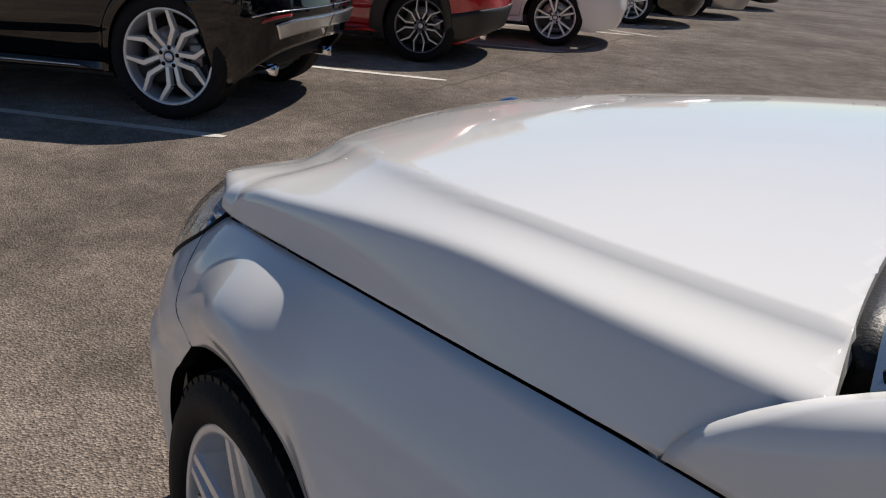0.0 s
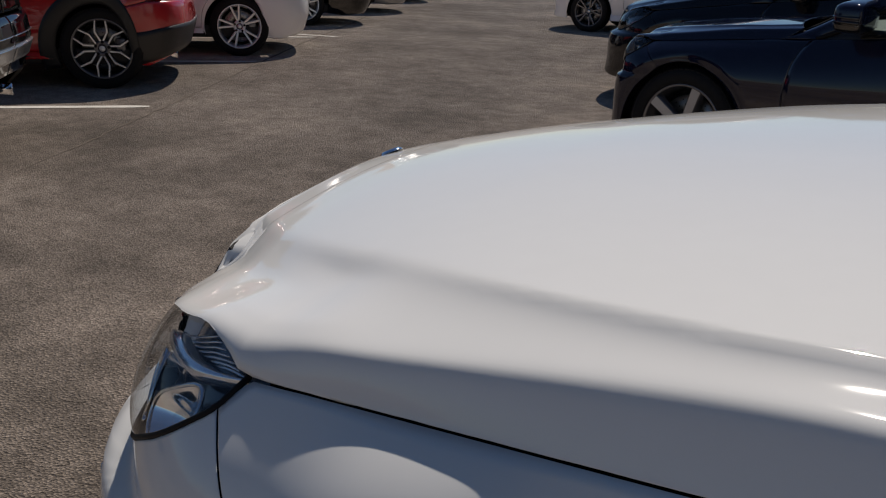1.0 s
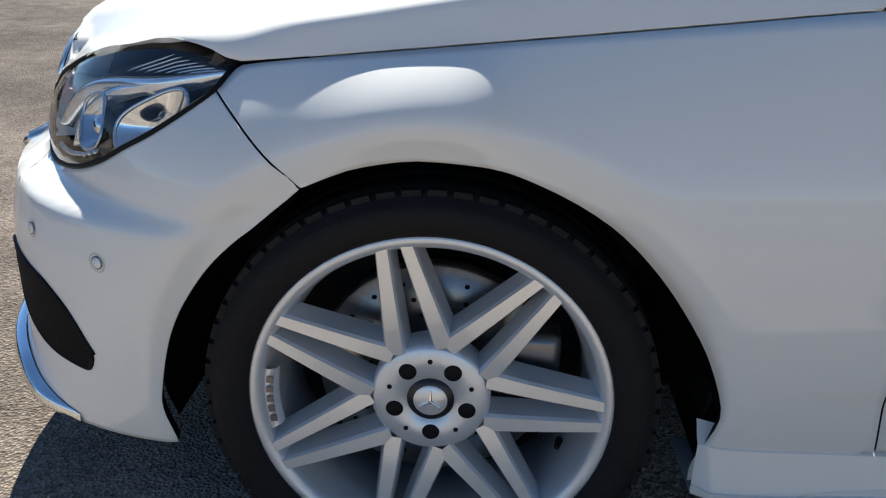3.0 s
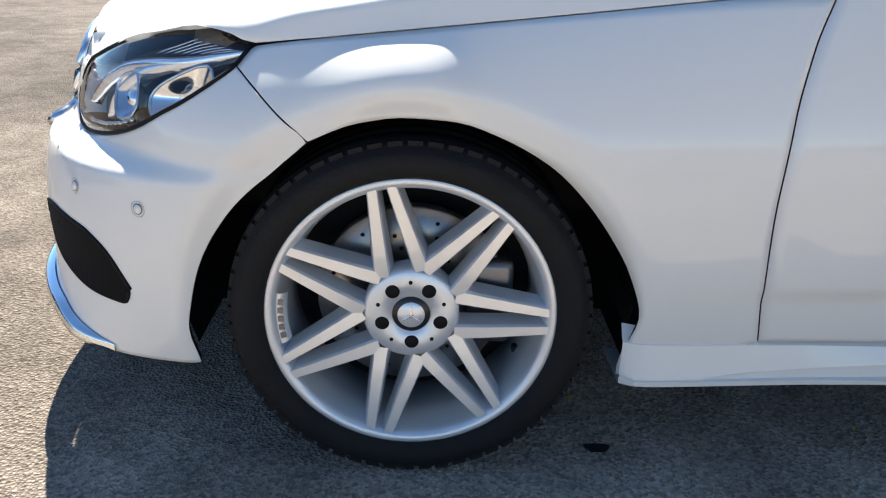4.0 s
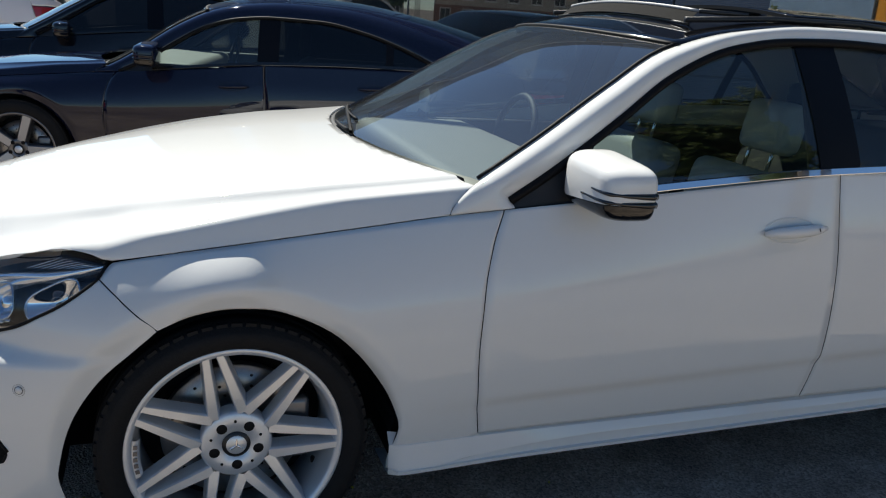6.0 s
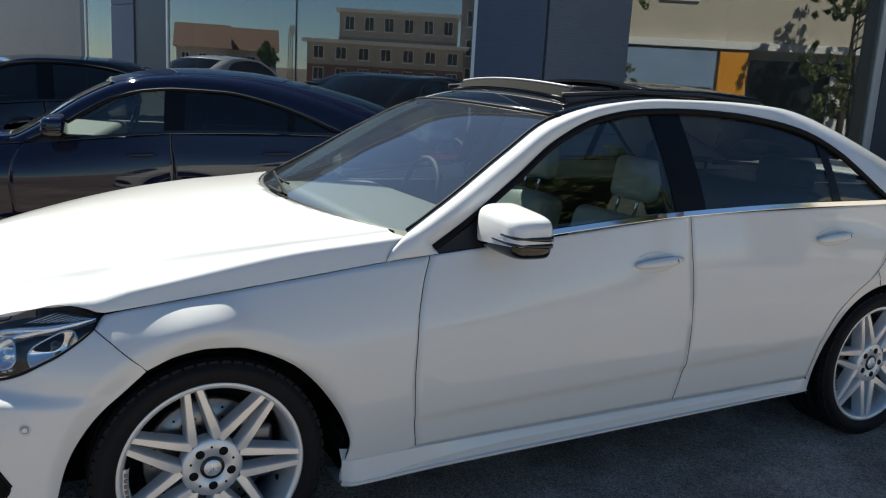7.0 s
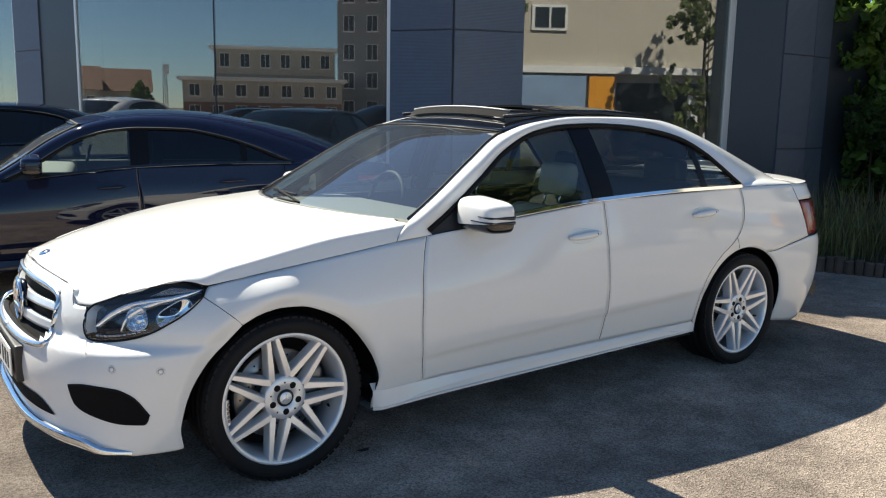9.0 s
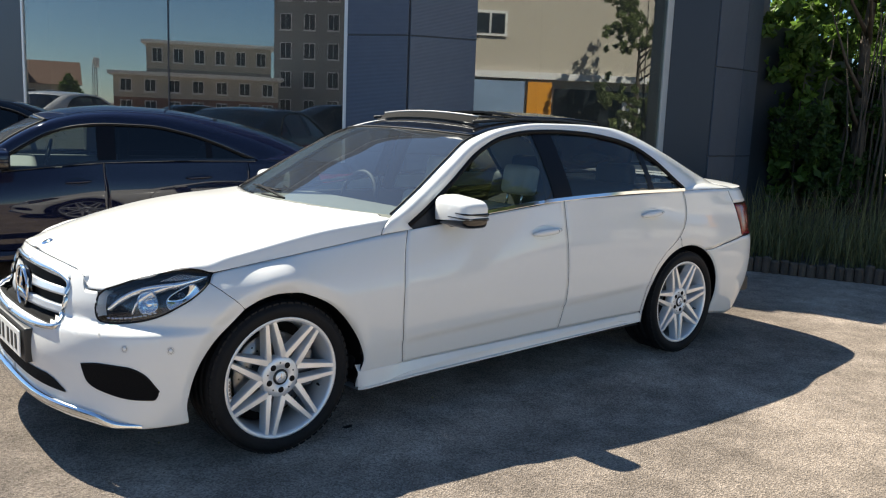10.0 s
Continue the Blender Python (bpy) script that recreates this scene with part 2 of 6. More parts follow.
class Shape:
    """The outer skin of a car; x runs aft from the front axle, y to its right, z up. The left flank is S(X, z), where X is x on the
    flank and the arc length round the nose and the tail."""

    def __init__(self, bulge=0.106):
        self.wb, self.half, self.xa, self.xb = 2.874, 0.914, -0.20, 3.40
        self.front = curve([0.14, 0.20, 0.30, 0.45, 0.574, 0.594, 0.66, 0.72, 0.86], [-0.79, -0.84, -0.835, -0.850, -0.830, -0.804, -0.789, -0.767, -0.70])
        self.rear = curve([0.18, 0.3, 0.45, 0.68, 0.74, 0.95, 1.04], [3.93, 4.00, 4.05, 4.03, 3.98, 3.96, 3.93])
        self.kdn = 0.36
        self.zs = curve([-0.283, 0.0, 0.3, 0.543, 0.681, 1.2, 1.708, 2.4, 2.878, 3.4, 3.8, 3.95], [0.795, 0.831, 0.870, 0.902, 0.916, 0.981, 1.026, 1.046, 1.047, 1.042, 1.034, 1.02])
        self.zc = curve([-0.79, -0.726, -0.70, -0.66, -0.6, -0.5, -0.4, -0.3, -0.2, 0.1, 0.4, 0.62], [0.780, 0.814, 0.828, 0.842, 0.858, 0.883, 0.904, 0.921, 0.937, 0.969, 0.994, 1.012])
        self.bulge = bulge
        kx = list(np.linspace(-0.283, 0.68, 22))
        ky = [(self.half - 0.806 - 0.021 * (x + 0.283)) / (self.zs(x) - self.start(x)) ** 2 for x in kx]
        self.kup = curve([-0.7, -0.45] + kx + [1.04, 1.7, 2.4, 2.9, 3.6], [2.0, 3.0] + ky + [0.60, 0.28, 0.26, 0.32, 0.5])
        self.warp = lambda v: v
        self.p, self.q = 2.05, 2.1
        self.pz = curve([0.14, 0.22, 0.40, 0.57, 0.604, 0.9], [3.2, 3.1, 2.6, 2.42, 2.05, 2.05])
        f = np.linspace(0, math.pi / 2, 400)
        L, W = self.xa + 0.83, 0.88
        x, y = L * np.sin(f) ** (2 / self.p), W * np.cos(f) ** (2 / self.q)
        self.sf = np.r_[0, np.cumsum(np.hypot(np.diff(x), np.diff(y)))]
        self.ff, self.lf = f, self.sf[-1]
        self.pr, self.qr = 2.6, 2.8
        x, y = (4.02 - self.xb) * np.sin(f) ** (2 / self.pr), W * np.cos(f) ** (2 / self.qr)
        self.sr = np.r_[0, np.cumsum(np.hypot(np.diff(x), np.diff(y)))]
        self.lr = self.sr[-1]

    def round(self, u, z):
        """The half width, as a share, at the share u of the way to the nose; squarer low down on the bumper."""
        p = self.pz(z)
        return max(1 - u ** p, 0) ** (1 / (p + 0.05))

    def start(self, x):
        """The height at which the flank begins to lean in; higher over the front wheel, where the wing stands out."""
        return 0.62 + self.bulge * math.exp(-abs((x + 0.008) / (0.148 if x < -0.008 else 0.105)) ** 3)

    def width(self, x, z):
        up, dn = max(z - self.start(x), 0), max(0.62 - z, 0)
        k = self.kup(x)
        if self.bulge and -0.283 < x < 0.68:
            k = (self.half - 0.806 - 0.021 * (x + 0.283)) / (self.zs(x) - self.start(x)) ** 2
        w = self.half - k * up * up - self.kdn * dn * dn
        for x0, depth in ((0.0, 0.024), (self.wb, 0.016)):
            w -= depth * sstep(0.435, 0.358, math.hypot(x - x0, z - 0.331))
        line = 0.40 + 0.045 * (x - 0.6)
        if 0.4 < x < 2.6:
            w -= 0.012 * sstep(line + 0.018, line - 0.022, z) * sstep(0.4, 0.8, x) * sstep(2.6, 2.3, x)
        w -= 0.02 * sstep(3.0, 3.6, x) + 0.010 * sstep(0.9, 1.03, z) * sstep(2.6, 3.2, x)
        return w

    def S(self, X, z):
        if X < self.xa:
            f = np.interp(self.xa - X, self.sf, self.ff)
            u = math.sin(f) ** (2 / self.p)
            x = self.xa - (self.xa - self.front(z)) * u
            y = self.width(max(x, -0.6), z) * self.round(u, z)
        elif X > self.xb:
            f = np.interp(X - self.xb, self.sr, self.ff)
            x = self.xb + (self.rear(z) - self.xb) * math.sin(f) ** (2 / self.pr)
            y = self.width(min(x, 3.7), z) * max(math.cos(f), 0) ** (2 / self.qr)
        else:
            x, y = X, self.width(X, z)
        return self.warp(Vector((x, -y, z)))

    def fx(self, y, z, tail=False):
        """The X at which the nose (or tail) has the half width y."""
        lo, hi = 0.0, self.lr if tail else self.lf
        for _ in range(30):
            m = (lo + hi) / 2
            X = self.xb + m if tail else self.xa - m
            if X < self.xa:
                f = np.interp(m, self.sf, self.ff)
                u = math.sin(f) ** (2 / self.p)
                w = self.width(max(self.xa - (self.xa - self.front(z)) * u, -0.6), z) * self.round(u, z)
            else:
                f = np.interp(m, self.sr, self.ff)
                w = self.width(3.7, z) * max(math.cos(f), 0) ** (2 / self.qr)
            lo, hi = (m, hi) if w > y else (lo, m)
        return self.xb + lo if tail else self.xa - lo

    def nose(self, pts):
        return [(self.fx(y, z), z) for y, z in pts]

    def tail(self, pts):
        return [(self.fx(y, z, True), z) for y, z in pts]

    def normal(self, X, z):
        a, b = self.S(X + 0.01, z) - self.S(X - 0.01, z), self.S(X, z + 0.01) - self.S(X, z - 0.01)
        n = a.cross(b).normalized()
        c = self.S(X, z)
        return n if n.dot(c - Vector((min(max(c.x, 0.3), 3.0), 0, 0.55))) > 0 else -n

    def ruled(self, A, B, n, m, off=0.0):
        """A grid between two outlines on the skin."""
        A, B = resample(A, n), resample(B, n)
        rows = []
        for i in range(m + 1):
            t = i / m
            row = []
            for (x0, z0), (x1, z1) in zip(A, B):
                X, z = x0 + (x1 - x0) * t, z0 + (z1 - z0) * t
                row.append(self.S(X, z) + (self.normal(X, z) * off if off else Vector()))
            rows.append(row)
        return rows


MIRROR = Matrix.Diagonal((1, -1, 1, 1))


def skin(name, grids, m, parent, gap=0.0014, depth=0.022, label="", both=True, edge=SEAL_SHADE, drop=None):
    """A panel out of grids: merged, drawn back by the gap, with its rim folded inwards, by default in black that paints
    the gap's shade. Built for the left and mirrored for the right.
    """
    bm = bmesh.new()
    for g in grids:
        vs = [[bm.verts.new(p) for p in row] for row in g]
        for r0, r1 in zip(vs, vs[1:]):
            for i in range(len(r0) - 1):
                if drop and drop((r0[i].co + r1[i + 1].co) / 2):
                    continue
                try:
                    bm.faces.new((r0[i], r0[i + 1], r1[i + 1], r1[i]))
                except ValueError:
                    pass
    bmesh.ops.remove_doubles(bm, verts=bm.verts, dist=0.0006)
    bmesh.ops.dissolve_degenerate(bm, edges=bm.edges, dist=0.0002)
    bmesh.ops.recalc_face_normals(bm, faces=bm.faces)
    acc = sum((f.normal.dot(f.calc_center_median() - Vector((min(max(f.calc_center_median().x, 0.3), 3.0), 0, 0.55))) * f.calc_area() for f in bm.faces))
    if acc < 0:
        bmesh.ops.reverse_faces(bm, faces=bm.faces)
    bm.normal_update()
    rim = [e for e in bm.edges if len(e.link_faces) == 1]
    shift = {}
    for e in rim:
        f = e.link_faces[0]
        mid = (e.verts[0].co + e.verts[1].co) / 2
        d = f.calc_center_median() - mid
        u = (e.verts[1].co - e.verts[0].co).normalized()
        d -= u * d.dot(u)
        if d.length > 1e-7:
            for v in e.verts:
                shift[v] = shift.get(v, Vector()) + d.normalized()
    nrm = {v: v.normal.copy() for v in bm.verts}
    for v, d in shift.items():
        if d.length > 1e-6 and (both or abs(v.co.y) > 0.002):
            v.co += d.normalized() * gap
    if depth:
        r = bmesh.ops.extrude_edge_only(bm, edges=rim)
        new_v = [g for g in r["geom"] if isinstance(g, bmesh.types.BMVert)]
        for g in r["geom"]:
            if isinstance(g, bmesh.types.BMFace):
                g.material_index = 1
        near = {}
        for v, n in nrm.items():
            near[(round(v.co.x, 5), round(v.co.y, 5), round(v.co.z, 5))] = n
        for v in new_v:
            n = near.get((round(v.co.x, 5), round(v.co.y, 5), round(v.co.z, 5)))
            if n:
                ref = (v.co - Vector((min(max(v.co.x, 0.3), 3.0), 0, 0.55))).normalized()
                v.co -= (n if n.dot(ref) > 0.25 else ref) * depth
    obs = []
    sides = (False, True) if both else (False,)
    for flip in sides:
        b2 = bm.copy()
        if flip:
            bmesh.ops.transform(b2, matrix=MIRROR, verts=b2.verts)
            bmesh.ops.reverse_faces(b2, faces=b2.faces)
        obs.append(part(name, b2, [m, edge], parent, label))
    bm.free()
    for o in obs:
        for pl in o.data.polygons:
            pl.use_smooth = pl.material_index == 0
    return obs


def twin(name, bm, m, parent, label="", smooth=True):
    """A part and its mirror image on the other side."""
    b2 = bm.copy()
    bmesh.ops.transform(b2, matrix=MIRROR, verts=b2.verts)
    bmesh.ops.reverse_faces(b2, faces=b2.faces)
    return [part(name, bm, m, parent, label, smooth), part(name, b2, m, parent, label, smooth)]


def spoke_bar(a0, r0, a1, r1, w0, w1, y0, y1, thick, bm=None):
    """One spoke from hub to rim: a bar with a chamfered face, in the wheel's plane (outer side at -y)."""
    bm = bm or bmesh.new()
    p0 = Vector((r0 * math.cos(a0), 0, r0 * math.sin(a0)))
    p1 = Vector((r1 * math.cos(a1), 0, r1 * math.sin(a1)))
    d = (p1 - p0).normalized()
    s = d.cross(Vector((0, 1, 0)))
    rows = []
    for k in range(5):
        t = k / 4
        c = p0.lerp(p1, t)
        w = w0 + (w1 - w0) * t
        y = y0 + (y1 - y0) * (t ** 0.8)
        prof = [(-1.35, thick), (-1.0, 0.006), (-0.78, 0.0), (0.78, 0.0), (1.0, 0.006), (1.35, thick)]
        rows.append([bm.verts.new(c + s * w * u + Vector((0, y + dy, 0))) for u, dy in prof])
    for A, B in zip(rows, rows[1:]):
        for k in range(5):
            f = bm.faces.new((A[k], A[k + 1], B[k + 1], B[k]))
            f.material_index = 1 if k == 2 else 0
    bmesh.ops.recalc_face_normals(bm, faces=bm.faces)
    return bm


def build_wheel(style, rim_r=0.258, tyre_r=0.331, width=0.245, face=ALLOYF, body=ALLOY, turn=0.0, name="wheel"):
    """A road wheel about the y axis; its outer side looks to -y and the lip lies at y = 0."""
    root = new(name)
    h = width
    prof = [(rim_r - 0.012, 0.014), (rim_r, 0.004), (rim_r + 0.006, -0.004), (rim_r + 0.014, -0.008), (rim_r + 0.026, -0.012), ((rim_r + tyre_r) / 2 + 0.010, -0.012), (tyre_r - 0.020, -0.006),
            (tyre_r - 0.010, 0.003), (tyre_r - 0.004, 0.014)]
    for k in range(4):
        a = 0.02 + k * (h - 0.04) / 4
        prof += [(tyre_r, a), (tyre_r, a + 0.042), (tyre_r - 0.008, a + 0.044), (tyre_r - 0.008, a + 0.049)]
    prof += [(tyre_r, h - 0.03), (tyre_r - 0.012, h), (rim_r + 0.03, h + 0.01), (rim_r, h - 0.01)]
    tyre = part("tyre", lathe(prof, 72), RUBBER, root, "black low-profile tyre")
    bm = bmesh.new()
    for k in range(60):
        a = 2 * math.pi * k / 60
        b2 = box((tyre_r - 0.016, 0.0025, -0.0125), (tyre_r - 0.0025, 0.026, 0.0125))
        bmesh.ops.transform(b2, matrix=Matrix.Rotation(a, 4, "Y"), verts=b2.verts)
        d = bpy.data.meshes.new("t")
        b2.to_mesh(d)
        b2.free()
        bm.from_mesh(d)
        bpy.data.meshes.remove(d)
    tagged(part("tread_block", bm, RUBBER, tyre, smooth=False), kind="stuff")
    lip = [(rim_r - 0.020, 0.030), (rim_r - 0.017, 0.010), (rim_r - 0.012, 0.003), (rim_r - 0.003, 0.0), (rim_r + 0.004, 0.003), (rim_r + 0.004, 0.016)]
    part("rim_lip", lathe(lip, 96), body, root)
    part("rim_barrel", lathe([(rim_r - 0.018, 0.02), (rim_r - 0.028, 0.055), (rim_r - 0.034, 0.10), (rim_r - 0.03, h - 0.02), (rim_r, h - 0.01)], 72), body, root)
    part("backing", lathe([(0.0, 0.17), (rim_r - 0.03, 0.17)], 48), SEAL_SHADE, root)
    disc = part("brake_disc", lathe([(0.07, 0.105), (0.075, 0.098), (0.178, 0.098), (0.180, 0.104), (0.180, 0.125), (0.07, 0.125)], 64), DISC, root, "drilled steel brake disc")
    bm = bmesh.new()
    for k in range(20):
        for rr in (0.10, 0.127, 0.155):
            a = 2 * math.pi * (k + rr * 7) / 20
            bmesh.ops.create_circle(bm, cap_ends=True, segments=8, radius=0.0042, matrix=Matrix.Translation((rr * math.cos(a), 0.0970, rr * math.sin(a))) @ Matrix.Rotation(math.pi / 2, 4, "X"))
    tagged(part("drilling", bm, SEAL_SHADE, disc, smooth=False), kind="stuff")
    bm = box((0.10, 0.075, -0.085), (0.19, 0.15, 0.085), 0.015)
    part("caliper", bm, DARKALLOY, root, "grey brake caliper")
    hubr = 0.088 if style == "twin7" else 0.07
    rec = 0.022
    part("hub", lathe([(0.0, rec), (0.036, rec), (0.037, rec - 0.002), (hubr - 0.006, rec - 0.001), (hubr, rec + 0.004), (hubr, 0.07)], 48), body, root)
    cap = part("centre_cap", lathe([(0.0, rec - 0.005), (0.020, rec - 0.005), (0.033, rec - 0.003), (0.036, rec + 0.002)], 40), CAPGREY, root, "grey centre cap with a pale disc")
    part("cap_disc", lathe([(0.0, rec - 0.0065), (0.023, rec - 0.0065), (0.025, rec - 0.0045)], 32), ALLOYF, cap)
    if style == "twin7":
        bm = bmesh.new()
        for k in range(3):
            a = math.pi / 2 + k * 2 * math.pi / 3 + turn
            spoke_bar(a, 0.0, a, 0.018, 0.003, 0.001, rec - 0.009, rec - 0.009, 0.002, bm)
        part("cap_mark", bm, [CHROME, CHROME], cap)
    for k in range(5):
        a = 2 * math.pi * k / 5 + turn + 0.98
        c = Vector((0.056 * math.cos(a), 0, 0.056 * math.sin(a)))
        b2 = lathe([(0.0, rec - 0.0035), (0.0118, rec - 0.0035), (0.0128, rec - 0.0025), (0.0135, rec - 0.0008)], 20)
        bmesh.ops.translate(b2, verts=b2.verts, vec=c)
        part("bolt_hole", b2, SEAL_SHADE, root)
    for k in range(5 if style == "twin7" else 0):
        a = 2 * math.pi * (k + 0.5) / 5 + turn + 0.98
        b2 = lathe([(0.0, rec - 0.003), (0.0035, rec - 0.003), (0.004, rec)], 12)
        bmesh.ops.translate(b2, verts=b2.verts, vec=(0.063 * math.cos(a), 0, 0.063 * math.sin(a)))
        part("hub_dimple", b2, SEAL_SHADE, root)
    if style == "twin7":
        part("tyre_valve", tube([(0.196, 0.045, -0.072), (0.190, 0.022, -0.070)], [0.006, 0.004], 8), SEAL_SHADE, root)
        bm = bmesh.new()
        rows = []
        for i in range(13):
            a = radians(171 + 2.0 * i) + turn
            rows.append([bm.verts.new((r * math.cos(a), y, r * math.sin(a))) for r, y in ((0.226, 0.030), (0.230, 0.020), (0.241, 0.012), (0.245, 0.016))])
        for A, B in zip(rows, rows[1:]):
            for k in range(3):
                bm.faces.new((A[k], B[k], B[k + 1], A[k + 1]))
        mark = part("rim_mark", bm, face, root, "raised plain maker's strip on the rim")
        for i in range(5):
            a = radians(175 + 4.0 * i) + turn
            b2 = box((0.231, 0.0108, -0.005), (0.241, 0.0128, 0.005))
            bmesh.ops.transform(b2, matrix=Matrix.Rotation(-a, 4, "Y"), verts=b2.verts)
            part("mark_bar", b2, DARKALLOY, mark, smooth=False)
    R = rim_r - 0.012
    if style == "twin7":
        for k in range(7):
            for s in (-1, 1):
                a = 2 * math.pi * k / 7 + turn
                part("spoke", spoke_bar(a + s * 0.425, 0.088, a + s * 0.066, R + 0.004, 0.0152, 0.0098, rec - 0.001, 0.003, 0.045), [body, face], root, smooth=False)
    elif style.startswith("oval"):
        n = int(style[4:])
        q = 7 / n
        wide = 1.0 if n == 5 else 0.6
        for k in range(n):
            for s in (-1, 1):
                a = 2 * math.pi * k / n + turn
                mid, ma = 0.62 * R, a + s * 0.30 * q
                part("spoke", spoke_bar(ma, mid, a + s * 0.15 * q, R, (0.010 + 0.005 * q) * wide, 0.012 * wide, 0.010, 0.004, 0.03, spoke_bar(a + s * 0.12 * q, 0.06, ma, mid + 0.006, 0.014 * wide, (0.010 + 0.005 * q) * wide, rec, 0.010, 0.03)), [body, face], root, smooth=False)
    elif style == "five":
        for k in range(5):
            a = 2 * math.pi * k / 5 + turn
            part("spoke", spoke_bar(a, 0.05, a, R, 0.030, 0.034, rec, 0.004, 0.03), [body, face], root, smooth=False)
    else:
        for k in range(5):
            for s in (-1, 1):
                a = 2 * math.pi * k / 5 + turn
                part("spoke", spoke_bar(a + s * 0.10, 0.06, a + s * 0.20, R, 0.012, 0.011, rec, 0.004, 0.03), [body, face], root, smooth=False)
    return root


def add_wheels(car, shape, style, y, master=None, rearturn=0.5, **kw):
    """The four wheels, as parts of their car."""
    for i, (x, side, turn) in enumerate(((0, -1, 0.0), (shape.wb, -1, rearturn), (0, 1, 0.3), (shape.wb, 1, 0.8))):
        w = build_wheel(style, turn=turn, **kw)
        r = kw.get("tyre_r", 0.331)
        w.matrix_basis = pose(x, side * y, r, 0, 0, 0 if side < 0 else 180)
        w.parent = car


def spread(grid_l):
    """A grid over the full width from one for the left half (rows run from the middle out)."""
    out = []
    for row in grid_l:
        out.append([Vector((p.x, -p.y, p.z)) for p in row[::-1]] + list(row[1:]))
    return out


def build_car(shape, paint, car, detail=True, tint=GLASS, roof=None, dlo=None, lamp="saloon", wheels=True, interior=True, rear_glass=None):
    """Body panels, glass and lamps of a car under the empty car."""
    s = shape
    R = s.ruled
    F_ARC = resample([(0.392, 0.205), (0.383, 0.301), (0.376, 0.351), (0.347, 0.437), (0.314, 0.497), (0.266, 0.565), (0.209, 0.623), (0.135, 0.669), (0.063, 0.694), (-0.017, 0.698), (-0.096, 0.686), (-0.177, 0.653)], 40, True)
    F_ARC = [(x * (1.0 + 0.095 * sstep(0.0, 0.16, x) * sstep(0.72, 0.62, z) * sstep(0.22, 0.36, z)), z) for x, z in F_ARC]
    # outlines on the flank
    gap_f = [(0.644, 0.294), (0.622, 0.42), (0.610, 0.58), (0.617, 0.72), (0.642, 0.83), (0.681, s.zs(0.681))]
    gap_m = [(1.723, 0.313), (1.737, 0.46), (1.726, 0.75), (1.712, 0.92), (1.708, s.zs(1.708))]
    gap_r = [(2.45, 0.318), (2.472, 0.47), (2.53, 0.59), (2.63, 0.68), (2.74, 0.75), (2.805, 0.82), (2.835, 0.90), (2.84, 0.98), (2.825, s.zs(2.825))]
    gf, gm, gr = (resample(g, 30, True) for g in (gap_f, gap_m, gap_r))
    top_f = [(x, s.zs(x)) for x in np.linspace(-0.283, 0.681, 30)]
    top_of = lambda a, b: [(x, s.zs(x)) for x in np.linspace(a, b, 30)]
    hl_low = [(-0.297, 0.793), (-0.318, 0.764), (-0.35, 0.742), (-0.414, 0.704), (-0.46, 0.681), (-0.518, 0.651), (-0.588, 0.627), (-0.66, 0.612), (-0.74, 0.603), (-0.785, 0.606), (-0.805, 0.622)]
    hl_top = [(-0.297, 0.793), (-0.356, 0.811), (-0.42, 0.816), (-0.512, 0.803), (-0.60, 0.785), (-0.67, 0.764), (-0.73, 0.744), (-0.79, 0.722), (-0.815, 0.69), (-0.815, 0.655), (-0.805, 0.622)]
    # front wing
    skin("front_wing", [R(F_ARC[::-1], [(-0.181, 0.656), (-0.193, 0.6705), (-0.228, 0.699), (-0.274, 0.734), (-0.318, 0.764), (-0.290, 0.793)] + top_f[1:] + gf[::-1][1:], 150, 16)], paint, car)
    # doors
    for nm, a, b in (("front_door", gf, gm), ("rear_door", gm, gr)):
        skin(nm, [R(a, b, 60, 40)], paint, car)
    # rear quarter
    lampr = s.tail([(0.52, 0.735), (0.52, 0.93)])
    kq = next(i for i, p in enumerate(gr) if p[0] > 2.74)
    arc1, arc2 = ell(s.wb, 0.331, 0.385, 0.368, 198, 100, 30), ell(s.wb, 0.331, 0.385, 0.368, 100, 61, 24)
    skin("rear_quarter", [R(arc1, gr[:kq + 1], 60, 10), R(arc2 + [(3.52, 0.722)], gr[kq:] + top_of(2.825, 3.40)[1:], 120, 16), R([(3.44, 0.945), (lampr[1][0], 0.945)], top_of(3.40, 3.86), 30, 4)], paint, car)
    # bumpers
    low = [(-0.43, 0.203), (-0.60, 0.200), (-0.74, 0.208), (-0.87, 0.225), (-1.05, 0.235), (s.xa - s.lf, 0.235)]
    arcf = resample([(-0.391, 0.205), (-0.383, 0.285), (-0.370, 0.347), (-0.351, 0.408), (-0.324, 0.468), (-0.273, 0.549), (-0.229, 0.601), (-0.177, 0.653)], 30, True)
    arcf = [(x * (1.0 + 0.075 * sstep(0.66, 0.52, z) * sstep(0.18, 0.30, z)), z) for x, z in arcf]
    topb = [(-0.181, 0.656), (-0.193, 0.6705), (-0.228, 0.699), (-0.274, 0.734)] + resample(hl_low[1:], 60, True) + [(-0.815, 0.655), (-0.817, 0.69), (-0.820, 0.716), (-0.85, 0.714), (-0.89, 0.713), (-0.905, 0.735), (-0.914, 0.762), (-0.96, 0.779), (-1.065, 0.792), (-1.24, 0.802), (s.xa - s.lf, 0.805)]
    skin("front_bumper", [R(arcf[::-1] + low, topb, 240, 40)], paint, car, drop=(lambda p: p.x < -0.6 and abs(p.y) < 0.405 and 0.572 < p.z < 0.742) if detail else None)
    if detail:
        rows = []
        for X, z in resample([p for p in topb if p[0] < -0.80], 50):
            P = s.S(X, z)
